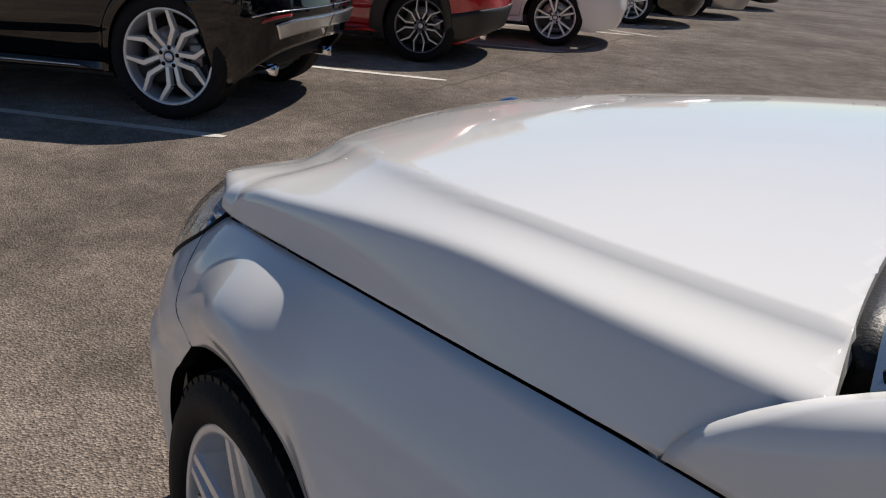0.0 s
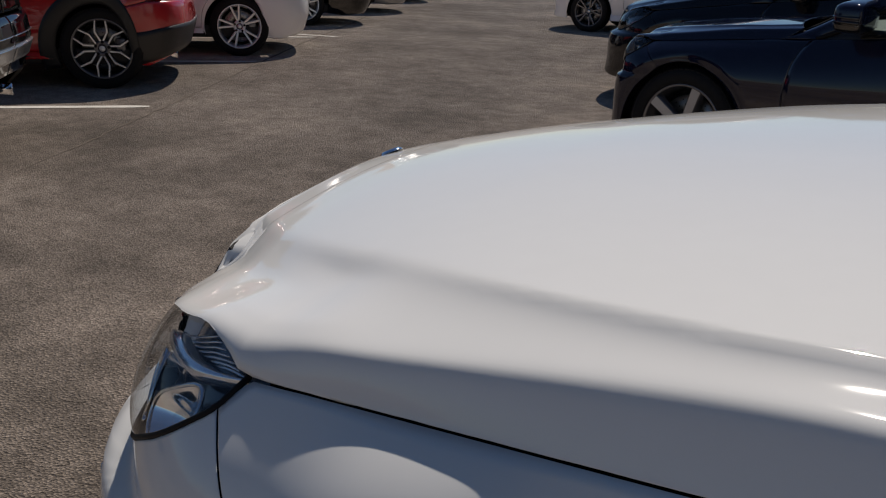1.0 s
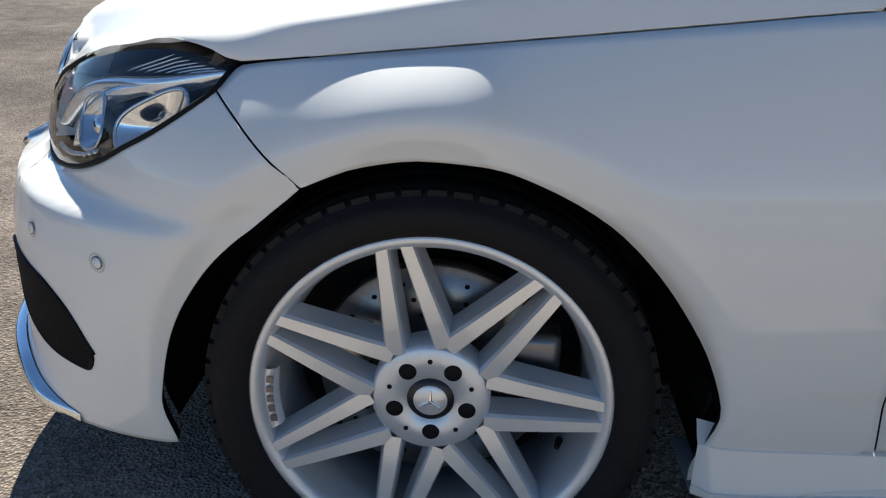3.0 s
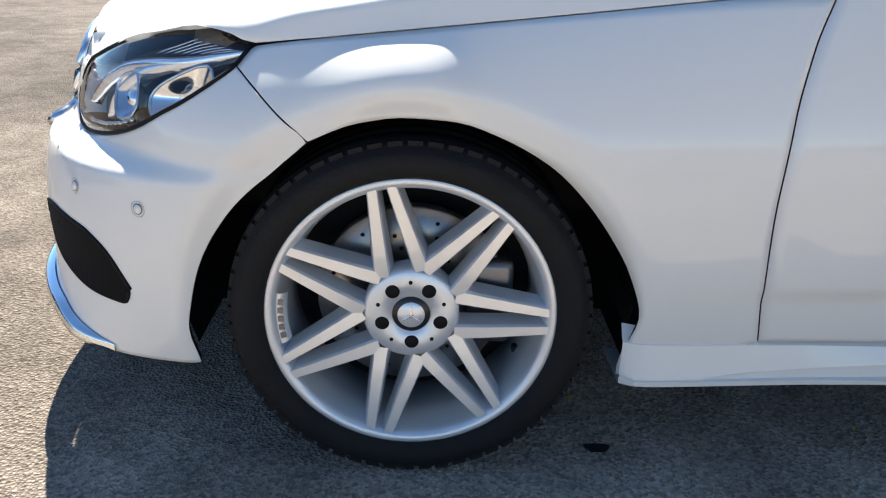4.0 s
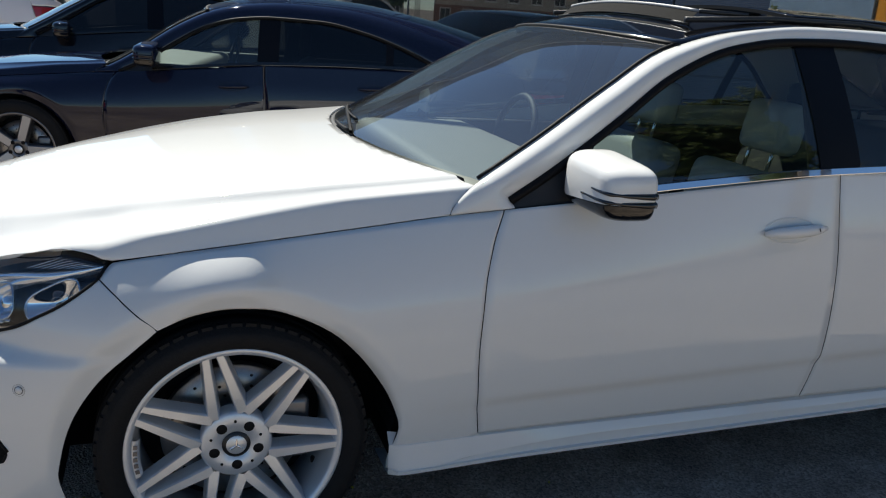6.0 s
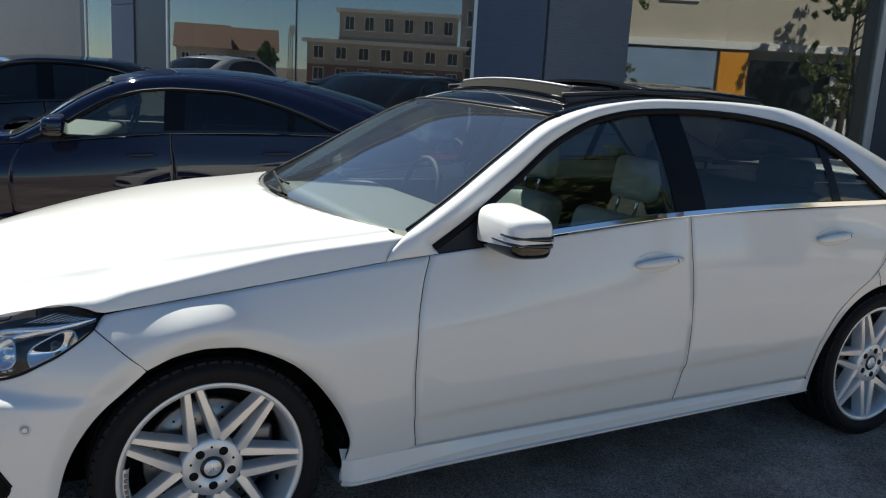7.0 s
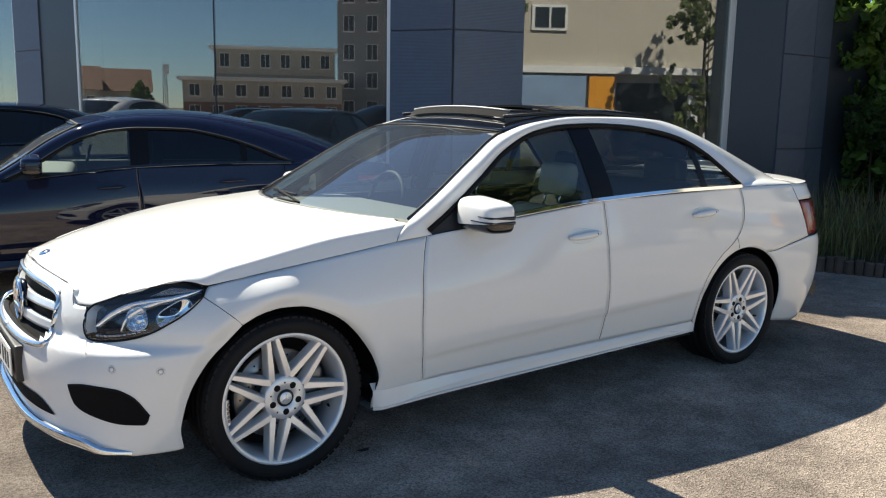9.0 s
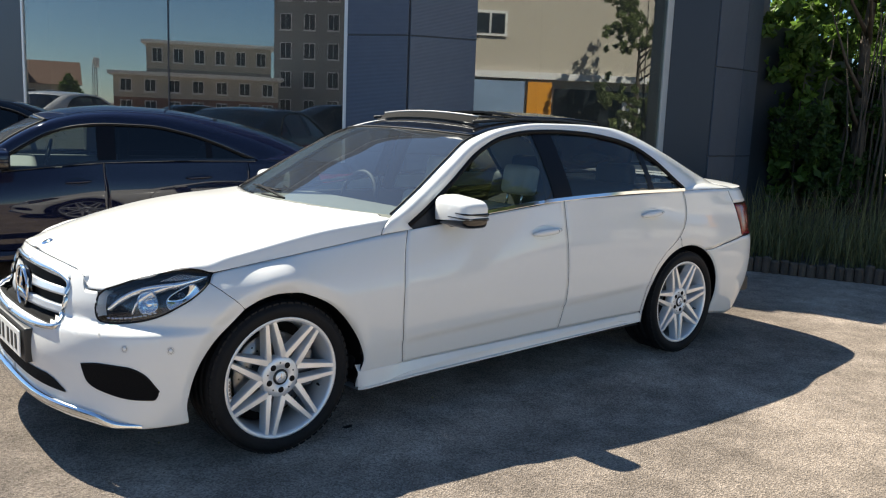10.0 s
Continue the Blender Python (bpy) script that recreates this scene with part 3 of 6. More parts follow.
            rows.append([P + Vector((0.0, 0.0, -0.003)), P + Vector((0.03, 0.010, -0.002)), P + Vector((0.07, 0.02, -0.010))])
        skin("bumper_flange", [rows], paint, car, gap=0, depth=0)
    lowr = [(s.wb + 0.385 * math.cos(radians(-20)), 0.205), (3.5, 0.17)] + s.tail([(0.6, 0.19), (0.0, 0.2)])
    topr = [(s.wb + 0.385 * math.cos(radians(61)), 0.331 + 0.368 * math.sin(radians(61))), (3.52, 0.718)] + s.tail([(0.62, 0.725), (0.0, 0.725)])
    arcr = ell(s.wb, 0.331, 0.385, 0.368, -20, 61, 25)
    sider = resample([(3.5, 0.17), (3.52, 0.718)], 25)
    skin("rear_bumper", [R(arcr, sider, 25, 12), R(lowr[1:], topr[1:], 60, 24)], paint, car)
    skin("tail_lamp", [R([(3.522, 0.728), (lampr[0][0], 0.735)], [(3.444, 0.940), (lampr[1][0], 0.940)], 30, 10)], SMOKE if detail else REDLENS, car, label="dark red tail lamp")
    skin("boot_face", [R(s.tail([(0.515, 0.735), (0.0, 0.735)]), [(lampr[1][0], 0.945)] + s.tail([(0.0, 1.01)]), 20, 10)], paint, car)
    # bonnet
    ex = [-0.676, -0.672, -0.665, -0.632, -0.595, -0.557, -0.512, -0.445, -0.38, -0.327, -0.283]
    yE = curve(ex, [0.419, 0.468, 0.505, 0.590, 0.633, 0.669, 0.710, 0.745, 0.768, 0.790, 0.810])
    zE = curve(ex, [0.781, 0.756, 0.717, 0.722, 0.742, 0.762, 0.787, 0.803, 0.817, 0.812, 0.797])
    nx = [-0.726, -0.72, -0.698, -0.676]
    rise = curve([-0.5, -0.42, -0.354, -0.28, -0.17, -0.08, 0.1, 0.25, 0.7], [0.0, 0.02, 0.13, 0.47, 0.78, 0.91, 0.98, 1.0, 1.0])
    crease_y = curve([-0.70, -0.66, -0.55, -0.43, -0.2, -0.02, 0.135, 0.255, 0.37, 0.62], [0.36, 0.39, 0.475, 0.55, 0.635, 0.684, 0.710, 0.725, 0.736, 0.735])
    crease_z = curve([-0.70, -0.66, -0.55, -0.43, -0.2, -0.02, 0.135, 0.255, 0.37, 0.62], [0.79, 0.797, 0.822, 0.848, 0.895, 0.924, 0.944, 0.957, 0.966, 0.990])
    rows = []
    for x in list(np.linspace(-0.7258, -0.678, 14)) + list(np.linspace(-0.676, -0.60, 22)) + list(np.linspace(-0.59, 0.66, 60)):
        if x < -0.676:
            ye, ze = float(np.interp(x, nx, [0.01, 0.154, 0.319, 0.419])), float(np.interp(x, nx, [0.807, 0.804, 0.794, 0.781]))
        elif x < -0.283:
            ye, ze = yE(x), zE(x)
        else:
            ze = s.zs(x)
            ye = -s.S(x, ze).y
        row = []
        zc = max(s.zc(x), ze + 0.004)
        for k in range(72):
            v = 1 - (1 - k / 71) ** 1.8
            back = 0.612 - 0.21 * (1 - (v / 0.9625) ** 2) if v < 0.9625 else float(np.interp(v, [0.9625, 0.981, 1.0], [0.612, 0.580, 0.530]))
            xx = min(x, back)
            if xx != x:
                ze2 = s.zs(xx)
                ye2, zc2 = -s.S(xx, ze2).y, s.zc(xx)
            else:
                ye2, ze2, zc2 = ye, ze, zc
            t = rise(xx) if xx > -0.5 else 0.0
            front = sstep(-0.50, -0.64, xx)
            y = v * ye2
            r = ye2 - y
            yc = min(crease_y(xx), ye2 * 0.88)
            zk = min(max(crease_z(xx), ze2 + 0.002), zc2 - 0.001)
            hb = min(0.006 + 0.079 * t + 0.018 * front, 0.86 * (zk - ze2))
            ha = min(0.05 + 0.02 * t + 0.04 * front, 0.9 * (ye2 - yc) + 0.001)
            if y < yc:
                z = zk + (zc2 - zk) * (1 - (y / yc) ** 2)
            else:
                c = min(r / ha, 1.0)
                wd = min(0.042 + 0.045 * (1 - t), ye2 - yc)
                lam = 0.45 + 0.55 * sstep(-0.44, -0.26, xx)
                lin = 0.72 * min(max((r - ha * 0.6) / max(ye2 - yc - ha * 0.6, 0.01), 0), 1) + 0.28 * sstep(yc + 0.022, yc, y)
                z = ze2 + hb * math.sqrt(max(1 - (1 - c) ** 2, 0)) + (zk - ze2 - hb) * (lam * lin + (1 - lam) * sstep(yc + wd, yc, y))
                # aft of the lamp the edge is a steep strip under a tight shoulder
                rs, zsh = min(0.013 + 0.015 * sstep(-0.25, 0.3, xx), 0.4 * (ye2 - yc)), ze2 + (0.52 + 0.30 * sstep(-0.25, 0.4, xx)) * (zk - ze2)
                a1, a2 = (zsh - ze2) / rs, (zk - zsh) / max(ye2 - yc - rs, 0.01)
                zf = min(zk, ze2 + 0.5 * (a1 * r + zsh - ze2 + a2 * (r - rs)) - 0.5 * math.sqrt((a1 * r - (zsh - ze2) - a2 * (r - rs)) ** 2 + 0.018 ** 2))
                z += (max(zf, ze2) - z) * sstep(-0.31, -0.14, xx)
                # a shallow valley outside the dome's edge
                q = min(max((y - yc) / max(ye2 - yc - rs, 0.01), 0), 1)
                z -= 0.0065 * math.sin(math.pi * q ** 0.6) * sstep(-0.60, -0.40, xx)
            row.append(s.warp(Vector((xx, -y, z))))
        rows.append(row)
    for _ in range(3):
        old = [[p.z for p in row] for row in rows]
        for i in range(1, len(rows) - 1):
            w = 0.5 * sstep(0.0, -0.30, rows[i][0].x)
            for k in range(len(rows[i]) - 1):
                kl = k - 1 if k else 1
                rows[i][k].z += w * ((old[i - 1][k] + old[i + 1][k] + old[i][kl] + old[i][k + 1]) / 4 - old[i][k])
    skin("bonnet", [spread(rows)], paint, car, both=False, depth=0.012, edge=paint)
    # upper body: side glass outline and roof edge, as matched curves
    d = resample(dlo or [(0.70, 0.935), (0.81, 0.998), (1.03, 1.138), (1.236, 1.268), (1.437, 1.347), (1.638, 1.379), (1.842, 1.386), (2.054, 1.380), (2.273, 1.357), (2.45, 1.318), (2.6, 1.246), (2.70, 1.172), (2.78, 1.108), (2.85, 1.056)], 60, True)
    e = resample(roof or [(0.622, -0.785, 0.984), (0.80, -0.742, 1.088), (1.02, -0.680, 1.222), (1.24, -0.614, 1.338), (1.5, -0.584, 1.402), (1.8, -0.572, 1.427), (2.15, -0.568, 1.426), (2.45, -0.566, 1.412), (2.6, -0.565, 1.385), (2.75, -0.575, 1.338), (2.95, -0.595, 1.262), (3.15, -0.615, 1.185), (3.33, -0.64, 1.110), (3.45, -0.66, 1.062)], 60, True)

    def gy(x, z):
        b = s.zs(x)
        h = max(z - b, 0)
        return s.width(x, b) - 0.012 - 0.46 * h - 0.42 * h * h

    D = [Vector((x, -gy(x, z), z)) for x, z in d]
    E = [Vector(p) for p in e]
    cant = []
    for t in np.linspace(0, 1, 9):
        cant.append([s.warp(a.lerp(b, t) + Vector((0, -0.022, 0.022)) * math.sin(math.pi * t)) for a, b in zip(D, E)])
    # the pillar runs down to the flank at its foot and tail
    foot = [s.warp(Vector((x, -s.width(x, s.zs(x)), s.zs(x)))) for x in np.linspace(0.534, 0.71, 9)]
    head = [cant[j][0] for j in range(8, -1, -1)]
    deckx = np.linspace(D[-1].x, E[-1].x + 0.01, 9)
    foot2 = [s.warp(Vector((x, -s.width(x, s.zs(x)), s.zs(x)))) for x in deckx]
    head2 = [cant[j][-1] for j in range(9)]
    def rolled(lo, hi):
        rows = []
        for j in range(9):
            th = math.pi / 2 * j / 8
            rows.append([Vector((a.x + (b.x - a.x) * (1 - math.cos(th)), a.y + (b.y - a.y) * (1 - math.cos(th)), a.z + (b.z - a.z) * (0.45 * math.sin(th) + 0.55 * (1 - math.cos(th))))) for a, b in zip(lo, hi)])
        return rows
    skin("roof_pillar", [cant, rolled(foot, head), rolled(foot2, head2)], paint, car, gap=0.0008, depth=0.008)
    # windows
    def glassgrid(xa, xb):
        top = [(x, z - 0.012) for x, z in d if xa <= x <= xb]
        f = lambda x: np.interp(x, [p[0] for p in d], [p[1] for p in d])
        g = []
        for x in np.linspace(xa, xb, 26):
            zt, zb = f(x) - 0.004, s.zs(x) - 0.01
            g.append([s.warp(Vector((x, -gy(x, max(z, s.zs(x))) + 0.006, z))) for z in np.linspace(min(zb, zt), zt, 10)])
        return g
    skin("side_window", [glassgrid(0.72, 1.685)], TINT if tint is TINT else SIDEG, car, gap=0.001, depth=0, label="front side window")
    skin("side_window", [glassgrid(1.775, 2.50)], rear_glass or (TINT if tint is TINT else SIDEG), car, gap=0.001, depth=0, label="rear side window")
    skin("side_window", [glassgrid(2.53, d[-1][0] - 0.01)], rear_glass or (TINT if tint is TINT else SIDEG), car, gap=0.001, depth=0, label="small quarter window")
    for a, b in ((1.655, 1.80), (2.49, 2.54)):
        g = glassgrid(a, b)
        for row in g:
            for p in row:
                p.y -= 0.004
        skin("pillar_cover", [g], PILLARB, car, gap=0, depth=0, label="black pillar cover")
    # black corner in front of the mirror
    g = glassgrid(0.70, 0.92)
    for row in g:
        for p in row:
            p.y -= 0.003
    skin("mirror_corner", [g], PLASTIC, car, gap=0, depth=0)
    # window surround and belt strip
    rim_pts = [s.warp(p + Vector((0, -0.003, 0))) for p in D]
    twin("window_seal", tube(rim_pts, 0.0125 if detail else 0.011, 8), SEAL_SHADE, car)
    bm = bmesh.new()
    rows = []
    for x in np.linspace(0.93, d[-1][0] - 0.01, 50):
        w, zb = s.width(x, s.zs(x)), s.zs(x)
        rows.append([bm.verts.new(s.warp(Vector((x, -(w + dy), zb + dz)))) for dy, dz in ((-0.004, -0.005), (0.007, -0.003), (0.007, -0.001), (0.0015, 0.015), (-0.010, 0.015))])
    for r0, r1 in zip(rows, rows[1:]):
        for i in range(4):
            bm.faces.new((r0[i], r1[i], r1[i + 1], r0[i + 1]))
    bmesh.ops.recalc_face_normals(bm, faces=bm.faces)
    twin("belt_strip", bm, CHROME if detail else GLOSSB, car, "bright belt strip" if detail else "", smooth=False)
    # windscreen, roof and rear window
    def across(i, bow_x, bow_z, n=14):
        p = E[i]
        return [s.warp(Vector((p.x + bow_x * (1 - (t) ** 2), p.y * t, p.z + bow_z * (1 - t ** 2)))) for t in np.linspace(0, 1, n)]
    xs = [p.x for p in E]
    iw = next(i for i, x in enumerate(xs) if x > 1.25)
    ir = next(i for i, x in enumerate(xs) if x > 2.62)
    ws = [across(i, (-0.20 + 0.08 * i / iw) * (1.0 if detail else 0.65), 0.012 + 0.012 * i / iw) for i in range(iw + 1)]
    skin("windscreen", [spread(ws)], tint if tint is not TINT else GLASS, car, both=False, gap=0.0, depth=0)
    twin("windscreen_frit", tube([r[-1] + Vector((0, 0.016, 0.002)) for r in ws], 0.007 if detail else 0.012, 6), SEAL_SHADE, car)
    part("windscreen_frit", tube([p + Vector((0.004, 0, 0.002)) for p in spread([ws[-1]])[0]], 0.007 if detail else 0.016, 6), SEAL_SHADE, car)
    part("cowl", tube([p + Vector((-0.004, 0, -0.024)) for p in spread([ws[0]])[0][1:-1]], 0.020, 8), PLASTIC, car, "black plastic scuttle")
    rf = [across(i, -0.12 + 0.20 * (i - iw) / (ir - iw), 0.024 + 0.014 * math.sin(math.pi * (i - iw) / (ir - iw))) for i in range(iw, ir + 1)]
    skin("roof_panel", [spread(rf)], GLOSSB if detail else paint, car, both=False, gap=0.002)
    rw = [across(i, 0.08 + 0.10 * (i - ir) / (59 - ir), 0.024) for i in range(ir, 60)]
    skin("rear_window", [spread(rw)], TINT, car, both=False, gap=0.0, depth=0)
    # boot lid
    tx = [s.S(X, s.zs(min(X, 3.95))) for X in np.linspace(2.9, s.xb + s.lr, 80)]
    xe = E[-1].x
    px, py = [p.x for p in tx], [-p.y for p in tx]
    rows = []
    for i in range(17):
        t = i / 16
        row = []
        for k in range(18):
            v = math.sin(math.pi / 2 * k / 17)
            x = xe + 0.12 * (1 - v * v) * (1 - t) + (3.915 - xe - 0.20 * v ** 6) * t
            w = np.interp(x, px, py)
            zz = s.zs(x)
            row.append(Vector((x, -v * w, zz + 0.030 * (1 - v ** 4) + 0.008 * t * t)))
        rows.append([s.warp(p) for p in row])
    skin("boot_lid", [spread(rows)], paint, car, both=False)
    # sills: an upper band, a recessed blade that opens towards the middle, and a lower lip
    g = []
    for x in np.linspace(0.394, 2.475, 90):
        b = sstep(0.380, 0.42, x) * sstep(2.475, 2.38, x)
        y0 = s.width(x, 0.292)
        u = (x - 0.385) / 2.09
        top, hgt = 0.287 + 0.023 * u, 0.086 - 0.030 * u
        blade = min(max((x - 0.55) / 0.45, 0), 1) ** 0.6 * sstep(2.42, 2.2, x)
        zg = -hgt * (0.80 - 0.42 * blade)
        prof = ((-0.025, 0.025), (-0.006, 0.003), (0.002, -0.002), (0.012 * b, zg + 0.004), (0.013 * b, zg), (0.013 * b - 0.010 * blade, zg - 0.003), (0.012 * b - 0.007 * blade, -hgt * 0.82), (0.017 * b, -hgt * 0.84), (0.015 * b, -hgt * 0.97), (0.008, -hgt), (-0.03, -hgt - 0.004), (-0.15, -hgt - 0.008))
        g.append([s.warp(Vector((x, -(y0 + dy), top + dz))) for dy, dz in prof])
    for ob in skin("sill", [g], paint, car, gap=0.0, depth=0.0):
        ob.data.set_sharp_from_angle(angle=radians(28))
    # dark inside: wheel wells, floor
    for x0 in (0, s.wb):
        bm = bmesh.new()
        a0 = ell(x0, 0.331, 0.425, 0.385, -16, 196, 30)
        vs = [[bm.verts.new(s.warp(Vector((x, y or -max(min(s.width(x, max(z, 0.2)), -s.S(x, max(z, 0.2)).y) - 0.05, 0.7), z)))) for x, z in a0] for y in (0, -0.6)]
        for i in range(len(a0) - 1):
            bm.faces.new((vs[0][i], vs[0][i + 1], vs[1][i + 1], vs[1][i]))
        bm.faces.new(vs[1])
        twin("wheel_well", bm, SEAL_SHADE, car)
    bm = box((-0.50, -0.55, 0.19), (3.6, 0.55, 0.30), 0.03)
    for v in bm.verts:
        v.co = s.warp(v.co)
    part("underbody", bm, SEAL_SHADE, car)
    # added black filler box that keeps the bonnet gaps dark
    bm = box((-0.42, -0.66, 0.45), (0.50, 0.66, 0.735), 0.03)
    for v in bm.verts:
        v.co = s.warp(v.co)
    part("engine_bay", bm, SEAL_SHADE, car)
    bm = bmesh.new()
    box((0.42, -0.80, 0.20), (3.3, 0.80, 0.34), 0.02, bm=bm)
    for v in bm.verts:
        v.co = s.warp(v.co)
    part("cabin_floor", bm, DARKTRIM, car)
    if detail:
        # unseen plates added to block sunlight leaking through the open tail
        part("parcel_shelf", box((2.68, -0.66, 0.985), (3.40, 0.66, 1.01), 0.008), DARKTRIM, car, "dark parcel shelf")
        part("boot_floor", box((2.35, -0.60, 0.36), (3.86, 0.60, 0.40), 0.008), DARKTRIM, car)
        for sd in (-1, 1):
            part("boot_sun_stop", box((3.29, min(sd * 0.60, sd * 0.80), 0.30), (3.80, max(sd * 0.60, sd * 0.80), 0.40), 0.008), DARKTRIM, car)
    # headlamps
    for_lens = R(resample(hl_low, 40, True), resample(hl_top, 40, True), 40, 18)
    for i, row in enumerate(for_lens):
        for j, (lo, hi) in enumerate(zip(resample(resample(hl_low, 40, True), 40), resample(resample(hl_top, 40, True), 40))):
            t = i / 18
            X, z = lo[0] + (hi[0] - lo[0]) * t, lo[1] + (hi[1] - lo[1]) * t
            row[j] += s.normal(X, z) * 0.014 * math.sin(math.pi * t) ** 0.7 * math.sin(math.pi * j / 39) ** 0.7
    skin("headlamp", [for_lens], LENS, car, gap=0.002, depth=0, label="headlamp with a clear lens")
    twin("headlamp_seal", tube([s.S(X, z) for X, z in resample(hl_low, 40, True) + resample(hl_top, 40, True)[::-1][1:-1]], 0.0042, 6, closed=True), SEAL_SHADE, car)
    skin("headlamp_bucket", [R(resample(hl_low, 40, True), resample(hl_top, 40, True), 40, 10, off=-0.045)], HOUSING, car, gap=0, depth=0)
    return R, ws, rf


def seats(car, s, m, drop=0.0):
    """Front and rear seats, dashboard and steering wheel of a right-hand-drive cabin."""
    for y in (-0.37, 0.37):
        st = new("seat")
        st.parent = car
        bm = box((1.20, y - 0.25, 0.40), (1.72, y + 0.25, 0.57), 0.07, 4)
        part("cushion", bm, m, st)
        bm = box((-0.07, -0.25, 0.0), (0.09, 0.25, 0.46), 0.065, 4)
        bmesh.ops.transform(bm, matrix=pose(1.69, y, 0.50, 0, 13, 0), verts=bm.verts)
        part("backrest", bm, m, st)
        bm = box((-0.045, -0.122, 0.0), (0.05, 0.122, 0.18), 0.045, 4)
        for v in bm.verts:
            v.co.x += 0.9 * v.co.y ** 2
        bmesh.ops.transform(bm, matrix=pose(1.835 - 0.3 * drop, y, 1.005 - drop, 0, 10, 0), verts=bm.verts)
        part("headrest", bm, m, st)
        for dy in (-0.06, 0.06):
            part("headrest_post", tube([(1.81, y + dy, 0.92), (1.84, y + dy, 1.05 - drop)], 0.007), CHROME, st)
    st = new("rear_bench")
    st.parent = car
    part("cushion", box((2.12, -0.66, 0.40), (2.6, 0.66, 0.56), 0.07, 4), DARKTRIM, st)
    bm = box((-0.08, -0.66, 0.0), (0.10, 0.66, 0.58), 0.06, 4)
    bmesh.ops.transform(bm, matrix=pose(2.52, 0, 0.50, 0, 16, 0), verts=bm.verts)
    part("backrest", bm, DARKTRIM, st)
    for y in (-0.4, 0.4):
        bm = box((2.66, y - 0.14, 1.03 - 0.8 * drop), (2.77, y + 0.14, 1.19 - 0.8 * drop), 0.05, 4)
        part("headrest", bm, DARKTRIM, st)
    bm = box((0.62, -0.74, 0.60), (1.12, 0.74, 0.945), 0.06, 4)
    part("dashboard", bm, DASH, car, "dark dashboard")
    ring = [(1.20 + 0.10 * math.cos(a) * 0.45, 0.37 + 0.185 * math.sin(a), 0.915 + 0.175 * math.cos(a)) for a in np.linspace(0, 2 * math.pi, 29)[:-1]]
    part("steering_wheel", tube(ring, 0.014, 8, closed=True), DARKTRIM, car)
    for y in (-0.80, 0.80):
        bm = box((0.85, y - 0.03, 0.34), (2.75, y + 0.03, 0.94), 0.02)
        part("door_card", bm, DARKTRIM, car)
    for x in (1.735,):
        for y in (-1, 1):
            part("pillar_trim", tube([(x, y * 0.80, 0.95), (x + 0.02, y * 0.66, 1.25 - 0.6 * drop), (x + 0.02, y * 0.58, 1.38 - 0.8 * drop)], 0.045, 8), DARKTRIM, car)


def mirror(car, s, side, paint, x=0.90, z=0.998):
    """A door mirror: painted cap, black foot, light strip and arm."""
    root = new("door_mirror")
    root.parent = car
    bm = bmesh.new()
    bmesh.ops.create_uvsphere(bm, u_segments=28, v_segments=18, radius=1.0)
    for v in bm.verts:
        c = v.co
        k = lambda a, n: math.copysign(abs(a) ** n, a)
        X, Y, Z = k(c.x, 0.55) * 0.082, k(c.y, 0.40) * 0.130, k(c.z, 0.42) * 0.072
        X = X * 0.55 if X > 0 else X * 1.25
        Z = Z * (1.06 + 0.16 * (Y / 0.13)) if Z > 0 else Z * (0.92 - 0.06 * (Y / 0.13))
        v.co = Vector((X + 0.16 * (Y + 0.0) * -0.35, Y, Z))
    tree_ = BVHTree.FromBMesh(bm)
    cap = bm
    low = bm.copy()
    bmesh.ops.bisect_plane(cap, geom=cap.verts[:] + cap.edges[:] + cap.faces[:], plane_co=(0, 0, -0.030), plane_no=(0, 0.08, 1), clear_inner=True)
    bmesh.ops.bisect_plane(low, geom=low.verts[:] + low.edges[:] + low.faces[:], plane_co=(0, 0, -0.032), plane_no=(0, 0.08, 1), clear_outer=True)
    for b, nm, m in ((cap, "cap", paint), (low, "lower_shell", GLOSSB)):
        bmesh.ops.transform(b, matrix=pose(x + 0.045, -0.925, z), verts=b.verts)
        if side > 0:
            bmesh.ops.transform(b, matrix=MIRROR, verts=b.verts)
            bmesh.ops.reverse_faces(b, faces=b.faces)
        part(nm, b, m, root)
    for dz, a in ((0.008, 0.045), (-0.013, 0.0)):
        pts = []
        for t in np.linspace(0, 1, 16):
            Zs = dz - 0.006 * t
            if t < 0.55:
                Y = a + (0.112 - a) * t / 0.55
                near = tree_.ray_cast(Vector((-0.5, -Y, Zs)), Vector((1, 0, 0)))[0]
            else:
                near = tree_.ray_cast(Vector((-0.055 + 0.085 * (t - 0.55) / 0.45 + 0.006, -0.5, Zs)), Vector((0, 1, 0)))[0]
            if near:
                pts.append((x + 0.045 + near.x, side * (0.925 - near.y), z + Zs))
        part("light_strip", tube(pts, [0.0025 + 0.007 * t ** 1.5 for t in np.linspace(0, 1, len(pts))], 8), GLOSSB, root, "dark indicator strip")
    part("arm", tube([(x + 0.02, side * 0.80, z - 0.055), (x + 0.03, side * 0.84, z - 0.050), (x + 0.04, side * 0.88, z - 0.045)], [0.035, 0.028, 0.03], 10), PLASTIC, root)
    part("mirror_glass", box((x + 0.082, min(side * 0.83, side * 1.02), z - 0.045), (x + 0.086, max(side * 0.83, side * 1.02), z + 0.045), 0.001), CHROME, root)


